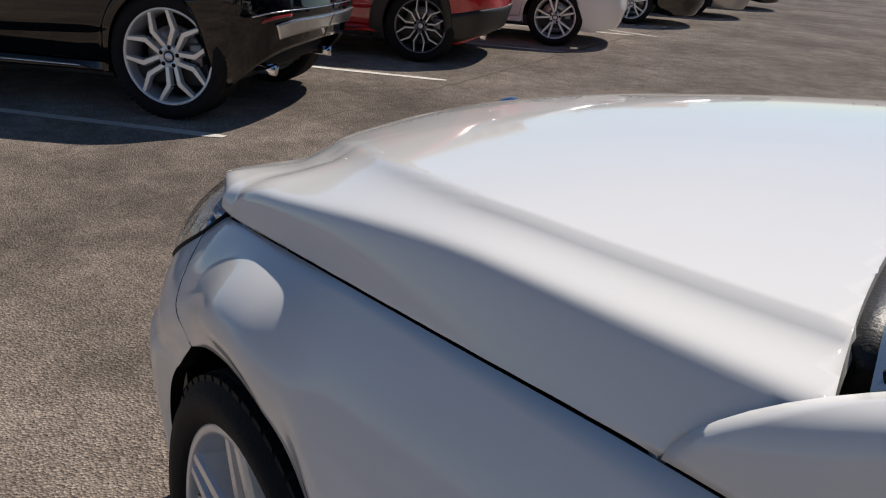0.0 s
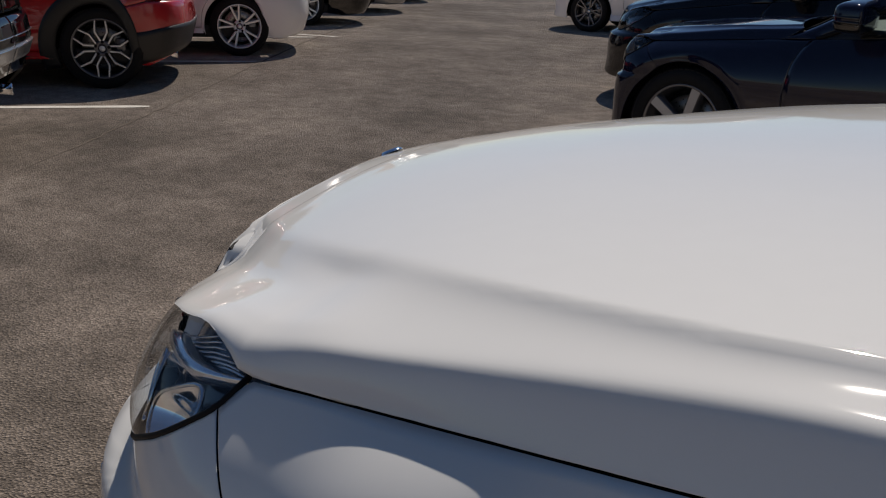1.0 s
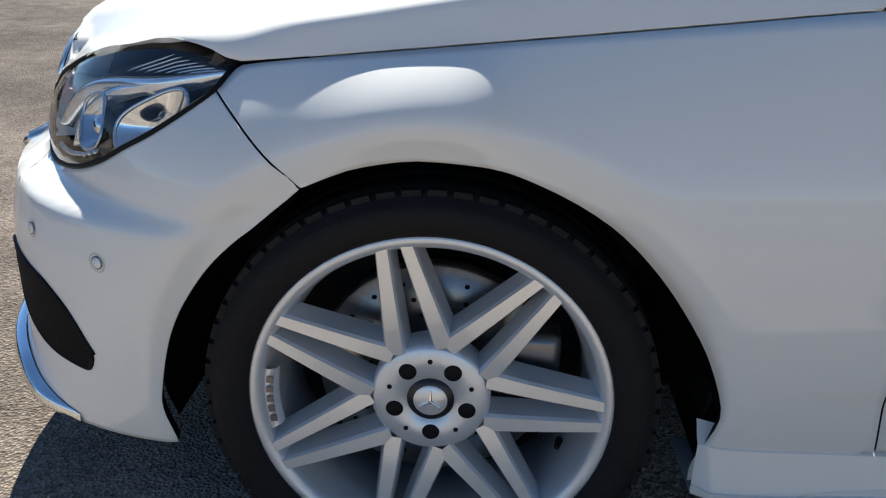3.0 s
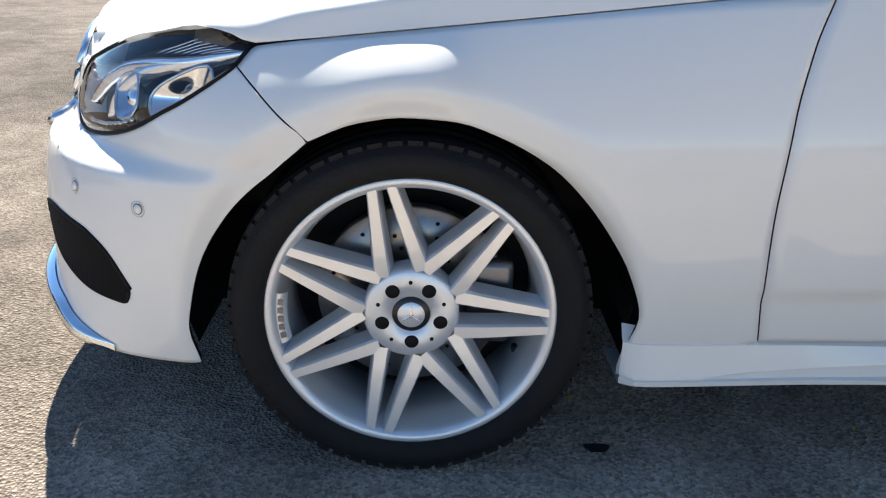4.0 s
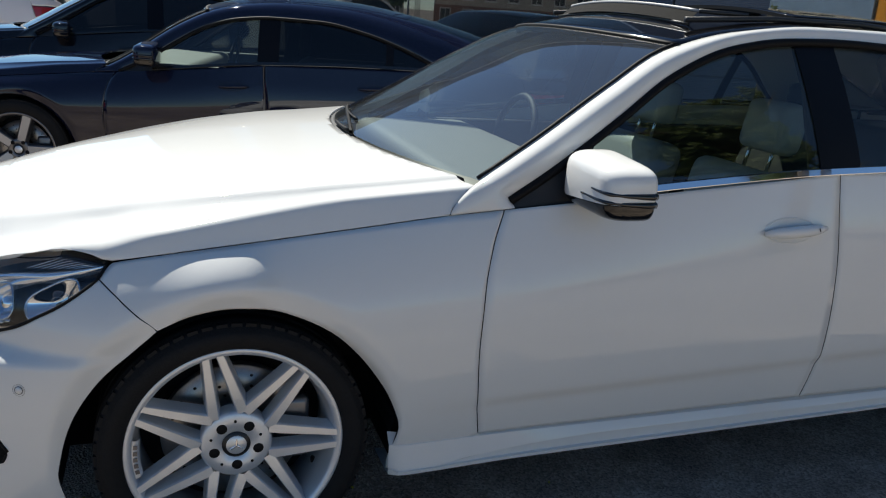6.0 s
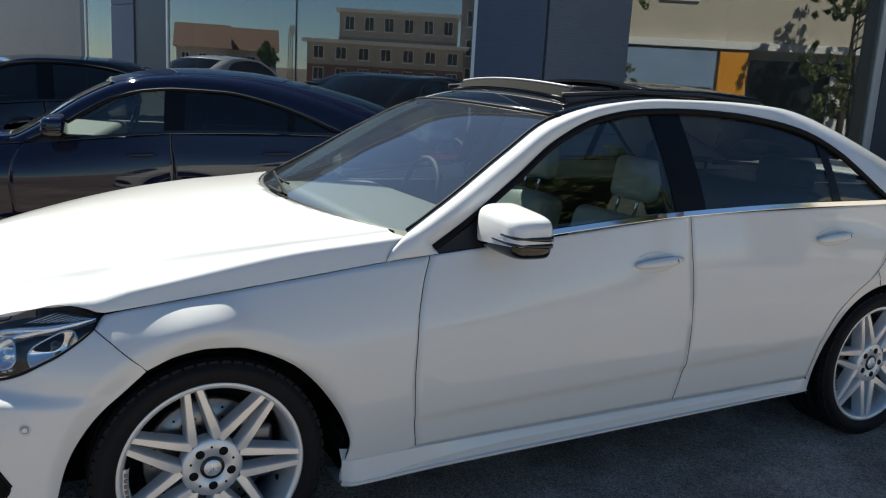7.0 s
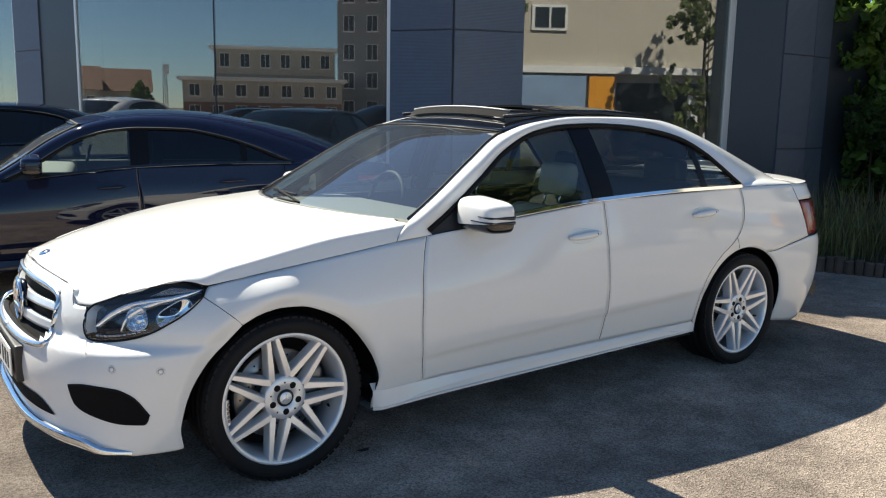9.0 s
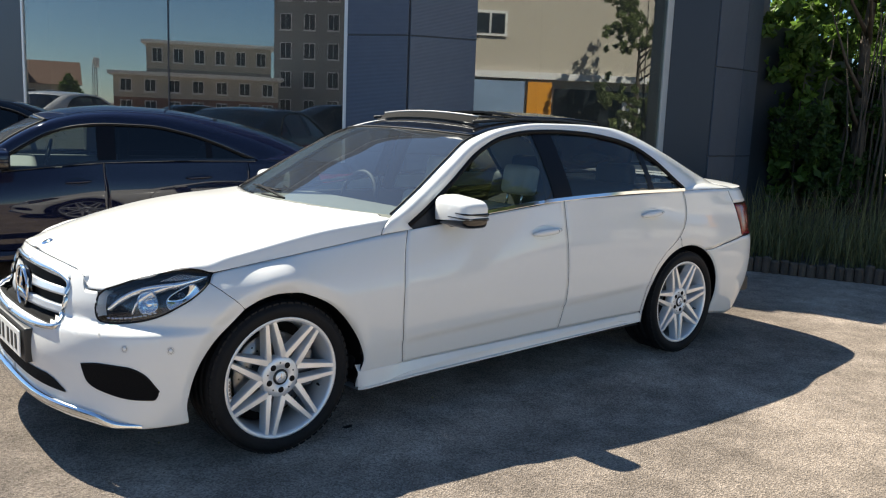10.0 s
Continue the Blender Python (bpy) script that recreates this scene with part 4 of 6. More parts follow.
def handle(car, s, x, z, paint):
    """A pull handle over a shallow cup, on both sides."""
    bm = bmesh.new()
    pts = []
    for t in np.linspace(0, 1, 9):
        X = x - 0.105 + 0.21 * t
        Z = z - 0.004 + 0.014 * t
        y = s.width(X, Z)
        pts.append((X, -(y + 0.004 + 0.016 * math.sin(math.pi * min(max(t, 0.06), 0.94)) ** 0.5), Z))
    tube(pts, [0.007, 0.013, 0.016, 0.017, 0.0175, 0.017, 0.016, 0.013, 0.007], 12, bm)
    for v in bm.verts:
        v.co = s.warp(v.co)
    hs = twin("door_handle", bm, paint, car)
    # the rim of the finger cup and the split of the lock end
    rim = [s.S(x - 0.012 + 0.088 * math.cos(t), z + 0.002 + 0.036 * math.sin(t)) + Vector((0, 0.0006, 0)) for t in np.linspace(0, 2 * math.pi, 37)[:-1]]
    twin("handle_cup", tube(rim, 0.0022, 6, closed=True), paint, car)
    Xs = x + 0.062
    twin("handle_split", tube([Vector((Xs, -(s.width(Xs, z) + 0.030), z + 0.016)), Vector((Xs + 0.002, -(s.width(Xs, z) + 0.034), z + 0.006))], 0.0015, 5), SEAL_SHADE, car)
    return hs


# ---- the white saloon ----
white_car = tagged(new("saloon_car"), "white four-door saloon with silver twin-spoke alloy wheels, parked on asphalt", "car")
shape = Shape()
R, ws, rf = build_car(shape, WHITE, white_car, rear_glass=REARG)
add_wheels(white_car, shape, "twin7", 0.886, rearturn=0.22, rim_r=0.262)
seats(white_car, shape, LEATHER)
mirror(white_car, shape, -1, WHITE)
mirror(white_car, shape, 1, WHITE)
handle(white_car, shape, 1.555, 0.862, WHITE)
handle(white_car, shape, 2.47, 0.918, WHITE)

LIPM = mat("bright_lip", (0.72, 0.76, 0.80), 0.14, metal=1.0)
# nose: air intakes, lip, grille, plate, sensors
MESHB = mat("black_mesh", (0.003, 0.003, 0.0035), 0.9, spec=0.2, bump=0.3, bscale=180)


def on_skin(X, z, off=0.0):
    return shape.S(X, z) + shape.normal(X, z) * off


vent_t = resample([(-0.867, 0.450), (-0.786, 0.459), (-0.658, 0.452), (-0.588, 0.425), (-0.530, 0.355)], 40, True)
vent_b = resample([(-0.867, 0.450), (-0.844, 0.382), (-0.751, 0.346), (-0.635, 0.326), (-0.553, 0.323), (-0.530, 0.355)], 40, True)
skin("air_intake", [R(vent_t, vent_b, 40, 8, off=0.003)], MESHB, white_car, gap=0, depth=0, label="black air intake mesh")
twin("intake_rim", tube([on_skin(X, z, 0.001) for X, z in vent_t + vent_b[::-1][1:-1]], 0.0035, 6, closed=True), SEAL_SHADE, white_car)
XC = shape.xa - shape.lf
lowmid = resample([(-0.99, 0.325), (-1.05, 0.36), (-1.10, 0.372), (XC, 0.372)], 24)
skin("lower_grille", [R(lowmid, resample([(-0.99, 0.318), (XC, 0.318)], 24), 24, 6, off=0.003)], MESHB, white_car, gap=0, depth=0, label="black lower grille")
lip_top = curve([-1.45, -1.1, -1.0, -0.82, -0.74, -0.60], [0.284, 0.283, 0.281, 0.268, 0.246, 0.219])
rows = []
for X in np.linspace(-0.60, XC, 60):
    g = 0.016 * sstep(-0.60, -0.74, X)
    zt = lip_top(X)
    rows.append([on_skin(X, zt, 0.002), on_skin(X, zt - 0.003, 0.004 + 0.8 * g), on_skin(X, zt - 0.012, 0.005 + g), on_skin(X, zt - 0.016 - g, 0.004 + 0.9 * g), on_skin(X, zt - 0.022 - g, -0.01)])
skin("front_lip", [rows], LIPM, white_car, gap=0, depth=0, edge=SATIN, label="bright silver front lip")
gr_o = resample([(XC, 0.760), (-1.146, 0.756), (-1.03, 0.742), (-0.985, 0.715), (-0.985, 0.655), (-1.0, 0.59), (-1.04, 0.565), (-1.169, 0.552), (XC, 0.545)], 60, True)
half_t, half_b = gr_o[:26], gr_o[26:][::-1]
grille = new("grille")
grille.parent = white_car
grille["label"] = "radiator grille with silver louvres"
skin("grille_mesh", [R(half_t, half_b, 30, 8, off=-0.03)], MESHB, grille, gap=0, depth=0)
twin("grille_frame", tube([on_skin(X, z, 0.0) for X, z in gr_o], 0.012, 8), SATIN, grille)
for z in (0.690, 0.618):
    xe = -1.0
    skin("louvre", [R(resample([(xe, z + 0.016), (XC, z + 0.018)], 16), resample([(xe, z - 0.016), (XC, z - 0.018)], 16), 16, 4, off=-0.008)], ALLOY, grille, gap=0, depth=0.02, edge=ALLOY)
bm = lathe([(0.0, -0.012), (0.060, -0.010), (0.085, -0.010), (0.092, 0.0), (0.085, 0.012)], 40)
bmesh.ops.transform(bm, matrix=pose((shape.front(0.645) + 0.012) + 0.006, 0, 0.645, 0, 0, -90), verts=bm.verts)
part("badge_disc", bm, GLOSSB, grille)
bm = tube([((shape.front(0.645) + 0.012) - 0.010, 0.09 * math.cos(a), 0.645 + 0.09 * math.sin(a)) for a in np.linspace(0, 2 * math.pi, 33)[:-1]], 0.008, 8, closed=True)
part("badge_ring", bm, CHROME, grille)
for k in range(3):
    a = math.pi / 2 + k * 2 * math.pi / 3
    part("badge_arm", tube([((shape.front(0.645) + 0.012) - 0.014, 0, 0.645), ((shape.front(0.645) + 0.012) - 0.010, 0.088 * math.cos(a), 0.645 + 0.088 * math.sin(a))], [0.014, 0.003], 6), CHROME, grille)
plate = new("number_plate")
plate.parent = white_car
px = shape.front(0.40) - 0.012
part("plinth", box((px + 0.0, -0.30, 0.385), (px + 0.06, 0.30, 0.53), 0.008), PLASTIC, plate, smooth=False)
part("plate", box((px - 0.012, -0.26, 0.402), (px - 0.0065, 0.26, 0.513), 0.002, 1), PLATE, plate, smooth=False)
for k in range(7):
    y0 = 0.215 - k * 0.066 - (0.02 if k > 3 else 0)
    part("plate_bar", box((px - 0.0138, y0 - 0.016, 0.424), (px - 0.0122, y0 + 0.016, 0.491)), INK, plate, smooth=False)
for X, z in ((-0.483, 0.519), (-0.669, 0.526)):
    c, nrm = on_skin(X, z, 0.001), shape.normal(X, z)
    m4 = Matrix.Translation(c) @ nrm.to_track_quat("-Y", "Z").to_matrix().to_4x4()
    for prof, mm in (([(0.0, -0.0022), (0.0080, -0.0022), (0.0086, 0.0)], WHITE), ([(0.0086, -0.0012), (0.0098, -0.0012)], SEAL_SHADE), ([(0.0140, -0.0004), (0.0145, -0.0004)], SEAL_SHADE)):
        bm = lathe(prof, 28)
        bmesh.ops.transform(bm, matrix=m4, verts=bm.verts)
        twin("parking_sensor", bm, mm, white_car)
# bonnet badge
bm = lathe([(0.0, -0.004), (0.020, -0.004), (0.024, -0.001), (0.026, 0.002)], 28)
bmesh.ops.transform(bm, matrix=Matrix.Translation((-0.685, 0, shape.zc(-0.685) + 0.002)) @ Vector((-0.5, 0, 1)).to_track_quat("-Y", "Z").to_matrix().to_4x4(), verts=bm.verts)
part("bonnet_badge", bm, CHROME, white_car)
# headlamp internals: two silvered bowls, a brow with fine ribs, a dividing fin and a strip of small lights
def lamp_bowl(X0, z0, a, b, depth, tilt, n=3.0):
    """A mirror bowl with a rounded outline, sunk under the lens."""
    bm = bmesh.new()
    ct, st = math.cos(tilt), math.sin(tilt)
    rings = []
    for j in range(9):
        rr = max(j / 8, 0.02)
        ring = []
        for i in range(32):
            th = 2 * math.pi * i / 32
            q = (abs(math.cos(th)) ** n + abs(math.sin(th)) ** n) ** (-1 / n)
            u, v = rr * q * a * math.cos(th), rr * q * b * math.sin(th)
            ring.append(bm.verts.new(on_skin(X0 + u * ct - v * st, z0 + u * st + v * ct, -0.012 - depth * (1 - rr * rr))))
        rings.append(ring)
    for A, B in zip(rings, rings[1:]):
        for i in range(32):
            bm.faces.new((A[i], A[(i + 1) % 32], B[(i + 1) % 32], B[i]))
    bm.faces.new(rings[0])
    bmesh.ops.recalc_face_normals(bm, faces=bm.faces)
    return bm, [v.co.copy() for v in rings[-1]]


for X0, z0, a, b, depth, tilt in ((-0.437, 0.717, 0.076, 0.031, 0.034, 0.42), (-0.590, 0.693, 0.040, 0.040, 0.036, 0.3)):
    bm, rim = lamp_bowl(X0, z0, a, b, depth, tilt)
    twin("lamp_reflector", bm, CHROME, white_car)
    twin("reflector_rim", tube(rim, 0.0028, 6, closed=True), SATIN, white_car)
    bm = bmesh.new()
    bmesh.ops.create_uvsphere(bm, u_segments=20, v_segments=12, radius=b * 0.50, matrix=Matrix.Translation(on_skin(X0, z0, -0.036)))
    twin("lamp_projector", bm, CHROME if X0 < -0.5 else LENS, white_car)
brow = resample([(-0.312, 0.7905), (-0.38, 0.779), (-0.46, 0.766), (-0.54, 0.757), (-0.62, 0.742), (-0.70, 0.708), (-0.765, 0.655)], 36, True)
divider = resample([(-0.46, 0.762), (-0.52, 0.752), (-0.565, 0.738), (-0.615, 0.712), (-0.645, 0.680), (-0.655, 0.645)], 24, True)
for line, w, off in ((brow, 0.011, -0.010), (divider, 0.009, -0.012)):
    bm = bmesh.new()
    rows = []
    for dz, o in ((0.9, off - 0.022), (0.55, off - 0.001), (-0.35, off), (-0.9, off - 0.020)):
        rows.append([bm.verts.new(on_skin(X, z + dz * w * min(1.0, 0.15 + 3.0 * i / len(line)), o)) for i, (X, z) in enumerate(line)])
    for r0, r1 in zip(rows, rows[1:]):
        for i in range(len(r0) - 1):
            bm.faces.new((r0[i], r0[i + 1], r1[i + 1], r1[i]))
    bmesh.ops.recalc_face_normals(bm, faces=bm.faces)
    twin("lamp_fin", bm, SILVERED, white_car)
for k in range(7):
    f = (k + 0.6) / 7.5
    pts = []
    for t in np.linspace(0, 1, 8):
        X = -0.322 - 0.018 * k - (0.075 + 0.006 * k) * t
        zlo, zhi = float(np.interp(-X, [0.31, 0.38, 0.46, 0.54, 0.62], [0.791, 0.785, 0.774, 0.764, 0.75])), float(np.interp(-X, [0.297, 0.356, 0.42, 0.512, 0.60], [0.792, 0.808, 0.812, 0.799, 0.781]))
        pts.append(on_skin(X, zlo + (zhi - zlo) * (0.15 + 0.7 * f) * (1 - 0.55 * t), -0.014 - 0.006 * t))
    twin("lamp_rib", tube(pts, [0.0008] + [0.0016] * 6 + [0.0008], 5), SATIN, white_car)
for k in range(11):
    X = -0.55 - 0.020 * k
    z = float(np.interp(-X, [0.518, 0.588, 0.66, 0.74, 0.785], [0.651, 0.627, 0.612, 0.603, 0.606])) + 0.016
    twin("lamp_light_guide", tube([on_skin(X, z, -0.012), on_skin(X - 0.014, z - 0.002, -0.012)], 0.0045, 6), SATIN, white_car)
# wipers
for i0, y0, y1 in ((1, -0.05, 0.45),):
    row = spread([ws[i0]])[0]
    pts = [p + Vector((-0.004, 0, 0.007)) for p in row if y0 <= p.y <= y1]
    part("wiper_blade", tube(pts, 0.004, 6), SEAL_SHADE, white_car)
    low = spread([ws[i0 - 1]])[0]
    arm = [p + Vector((-0.006, 0, 0.008)) for p in low if y0 - 0.12 <= p.y <= (y0 + y1) / 2 - 0.05]
    arm.append(min(pts, key=lambda p: abs(p.y - (y0 + 0.72 * (y1 - y0)))) + Vector((-0.002, 0, 0.006)))
    part("wiper_arm", tube(arm, 0.006, 6), SEAL_SHADE, white_car)
# opened glass roof
base = [Vector((1.405 - 0.03 * (1 - (y / 0.44) ** 2), y, 1.438 - 0.020 * (y / 0.44) ** 2)) for y in np.linspace(-0.44, 0.44, 21)]
topb = [p + Vector((0.040, 0, 0.036)) for p in base]
bm = bmesh.new()
ra, rb = [bm.verts.new(p) for p in base], [bm.verts.new(p) for p in topb]
for i in range(20):
    bm.faces.new((ra[i], ra[i + 1], rb[i + 1], rb[i]))
GREYBAR = mat("grey_plastic", (0.30, 0.30, 0.31), 0.45)
roofset = new("glass_roof")
roofset.parent = white_car
part("wind_deflector", bm, MESHB, roofset, "raised mesh wind deflector")
part("deflector_bar", tube(topb, 0.006, 6), GREYBAR, roofset)
for sgn in (-1, 1):
    part("deflector_arm", tube([topb[0 if sgn < 0 else -1], (1.62, sgn * 0.45, 1.452)], 0.008, 6), PLASTIC, roofset)
    part("roof_rail", tube([(1.38, sgn * 0.47, 1.425), (1.7, sgn * 0.475, 1.446), (2.05, sgn * 0.475, 1.450), (2.4, sgn * 0.48, 1.43)], 0.010, 6), PLASTIC, roofset)
slide = []
for x in np.linspace(1.80, 2.46, 12):
    slide.append([Vector((x, -y, 1.492 - 0.030 * (y / 0.45) ** 2 - 0.10 * max(x - 2.15, 0) ** 1.5 - 0.03 * max(1.9 - x, 0))) for y in np.linspace(0, 0.45, 10)])
skin("roof_glass", [spread(slide)], GLOSSB, roofset, both=False, gap=0, depth=0.012, label="raised dark glass roof panel")
part("cross_bar", tube([(1.40, y, 1.432 - 0.02 * (y / 0.46) ** 2) for y in np.linspace(-0.46, 0.46, 13)], 0.005, 6), PLASTIC, roofset)


def place(car, x, y, turn):
    car.matrix_basis = pose(x, y, 0, 0, 0, turn)


# ---- other cars ----
low_roof = [(0.60, -0.76, 0.95), (0.85, -0.70, 1.085), (1.10, -0.64, 1.215), (1.35, -0.60, 1.315), (1.6, -0.58, 1.365), (1.9, -0.57, 1.385), (2.2, -0.57, 1.378), (2.6, -0.575, 1.325), (2.95, -0.59, 1.245), (3.2, -0.61, 1.165), (3.45, -0.64, 1.075)]
low_dlo = [(0.70, 0.92), (0.9, 1.02), (1.1, 1.12), (1.3, 1.205), (1.5, 1.255), (1.75, 1.275), (2.05, 1.27), (2.35, 1.22), (2.60, 1.15), (2.80, 1.08), (2.90, 1.052)]


SKINS = {}


def simple_car(paint, label, x, y, turn, style, warp=None, roof=None, dlo=None, tint=TINT, face=ALLOYF, body=ALLOY, tyre=0.331, rim=0.245, lamp="saloon", name="saloon_car", inside=False, rear_glass=None):
    car = tagged(new(name), label, "car")
    s = Shape(bulge=0.0)
    if warp:
        s.warp = warp
    build_car(s, paint, car, detail=False, tint=tint, roof=roof, dlo=dlo, lamp=lamp, rear_glass=rear_glass)
    add_wheels(car, s, style, 0.875, face=face, body=body, tyre_r=tyre, rim_r=rim)
    if inside:
        seats(car, s, LEATHER, 0.21)
    for sd in (-1, 1):
        mirror(car, s, sd, paint, s.warp(Vector((0.90, 0, 0.2))).x)
    for hx, hz in ((1.5, 0.85), (2.42, 0.90)):
        handle(car, s, hx, hz, paint)
    place(car, x, y, turn)
    SKINS[car.name] = s
    return car


def low_belt(v):
    """Shortens the front door, draws the tail out and sets the waist a little lower."""
    x = -0.42 + 0.52 * (v.x + 0.42) if v.x < -0.42 else v.x if v.x < 0 else 0.93 * v.x if v.x < 1.75 else 1.6275 + 1.02 * (v.x - 1.75)
    return Vector((x, v.y, v.z - 0.05 * math.exp(-((v.z - 0.99) / 0.16) ** 2)))


fastback = simple_car(BLUE, "dark blue fastback saloon parked alongside, in clean glossy paint", -0.87, 4.08, -13, "five", warp=low_belt, roof=low_roof, dlo=low_dlo, tint=GLASS, face=SHADEFACE, body=DARKALLOY, inside=True, rear_glass=TINT)
second = simple_car(NAVY, "black saloon parked in the row beyond the blue one", -1.93, 6.65, 0, "ten")


def tall(k, tail=1.0, lift=0.0):
    """Stretches a body upwards, shortens its tail and lifts the tail's lower edge."""
    def f(v):
        x = v.x if v.x < 2.9 else 2.9 + (v.x - 2.9) * tail
        z = 0.331 + (v.z - 0.331) * k if v.z > 0.331 else v.z
        z += lift * sstep(3.1, 3.6, x) * sstep(0.75, 0.25, v.z)
        return Vector((x, v.y, z))
    return f


simple_car(WHITE2, "white sport utility car with dark wheels far along the row", -5.5, 12.9, 0, "ten", warp=tall(1.15), face=DARKALLOY, body=DARKALLOY, name="suv_car")


# the row across the lane, tails towards it
def tail_out(paint, label, wx, wy, style, **kw):
    """Places a car by its left rear wheel, tail pointing along the bay lines."""
    a = radians(45)
    ux, uy = math.cos(a), math.sin(a)
    cx = wx - 2.874 * ux - 0.86 * uy
    cy = wy - 2.874 * uy + 0.86 * ux
    return simple_car(paint, label, cx, cy, 45, style, **kw)


suv = tail_out(BLACKP, "black sport utility car with grey split-spoke alloy wheels", -4.30, 0.25, "oval5", warp=tall(1.2, 0.62, 0.28), tyre=0.378, rim=0.287, lamp="suv", name="suv_car")
red = tail_out(REDP, "bright red hatchback with black plastic arches and black and silver wheels", -6.08, 3.13, "oval6", warp=tall(1.05, 0.6, 0.12), tyre=0.340, rim=0.252, body=DARKALLOY, lamp="hatch", name="hatchback_car")
pale = tail_out(WHITE2, "white hatchback with silver twin-spoke wheels", -6.95, 5.55, "ten", warp=tall(1.03, 0.7, 0.05), lamp="hatch", name="hatchback_car")
tail_out(BLACKP, "black car far along the row", -9.1, 9.0, "ten", warp=tall(1.15), name="suv_car")
tail_out(GREYP, "grey car far along the row", -10.3, 11.8, "ten", name="hatchback_car")
tail_out(BLACKP, "dark car at the far end of the row", -12.0, 15.2, "ten", name="hatchback_car")


# tail trim of the sport utility car and exhausts of the row
s = SKINS[suv.name]
skin("rear_skid_plate", [s.ruled(s.tail([(0.66, 0.275), (0.0, 0.275)]), s.tail([(0.72, 0.40), (0.5, 0.41), (0.0, 0.40)]), 24, 6, off=0.014)], SATIN, suv, gap=0, depth=0.02, edge=SATIN, label="satin silver rear skid plate")
skin("rear_reflector", [s.ruled(s.tail([(0.80, 0.455), (0.60, 0.455)]), s.tail([(0.79, 0.495), (0.60, 0.495)]), 12, 3, off=0.006)], REDLENS, suv, gap=0, depth=0.01, edge=REDLENS, label="red rear reflector")
skin("bumper_strip", [s.ruled(s.tail([(0.84, 0.535), (0.0, 0.535)]), s.tail([(0.84, 0.550), (0.0, 0.550)]), 24, 2, off=0.006)], SATIN, suv, gap=0, depth=0.01, edge=SATIN)
for c, tx, z in ((suv, 3.36, 0.31), (red, 3.40, 0.27)):
    for y in (-0.52, 0.52):
        part("exhaust_pipe", tube([(tx - 0.3, y, z), (tx, y, z), (tx + 0.06, y, z - 0.004)], [0.03, 0.036, 0.038], 12), CHROME, c)
s = SKINS[red.name]
skin("arch_cladding", [s.ruled(ell(2.874, 0.331, 0.365, 0.365, 205, -25, 40), ell(2.874, 0.331, 0.50, 0.49, 200, -20, 40), 40, 4, off=0.012)], PLASTIC, red, gap=0, depth=0.02, edge=PLASTIC, label="black plastic wheel arch trim")
skin("bumper_cladding", [s.ruled([(3.30, 0.20)] + s.tail([(0.80, 0.20), (0.0, 0.20)]), [(3.34, 0.47)] + s.tail([(0.80, 0.47), (0.0, 0.45)]), 30, 6, off=0.010)], PLASTIC, red, gap=0, depth=0.02, edge=PLASTIC, label="black plastic lower bumper")
for c in (suv, red, pale):
    q = SKINS[c.name]
    skin("sill_trim", [q.ruled([(0.47, 0.245), (2.38, 0.27)], [(0.47, 0.258), (2.38, 0.283)], 24, 2, off=0.012)], SATIN if c is suv else PLASTIC, c, gap=0, depth=0.01, edge=PLASTIC)
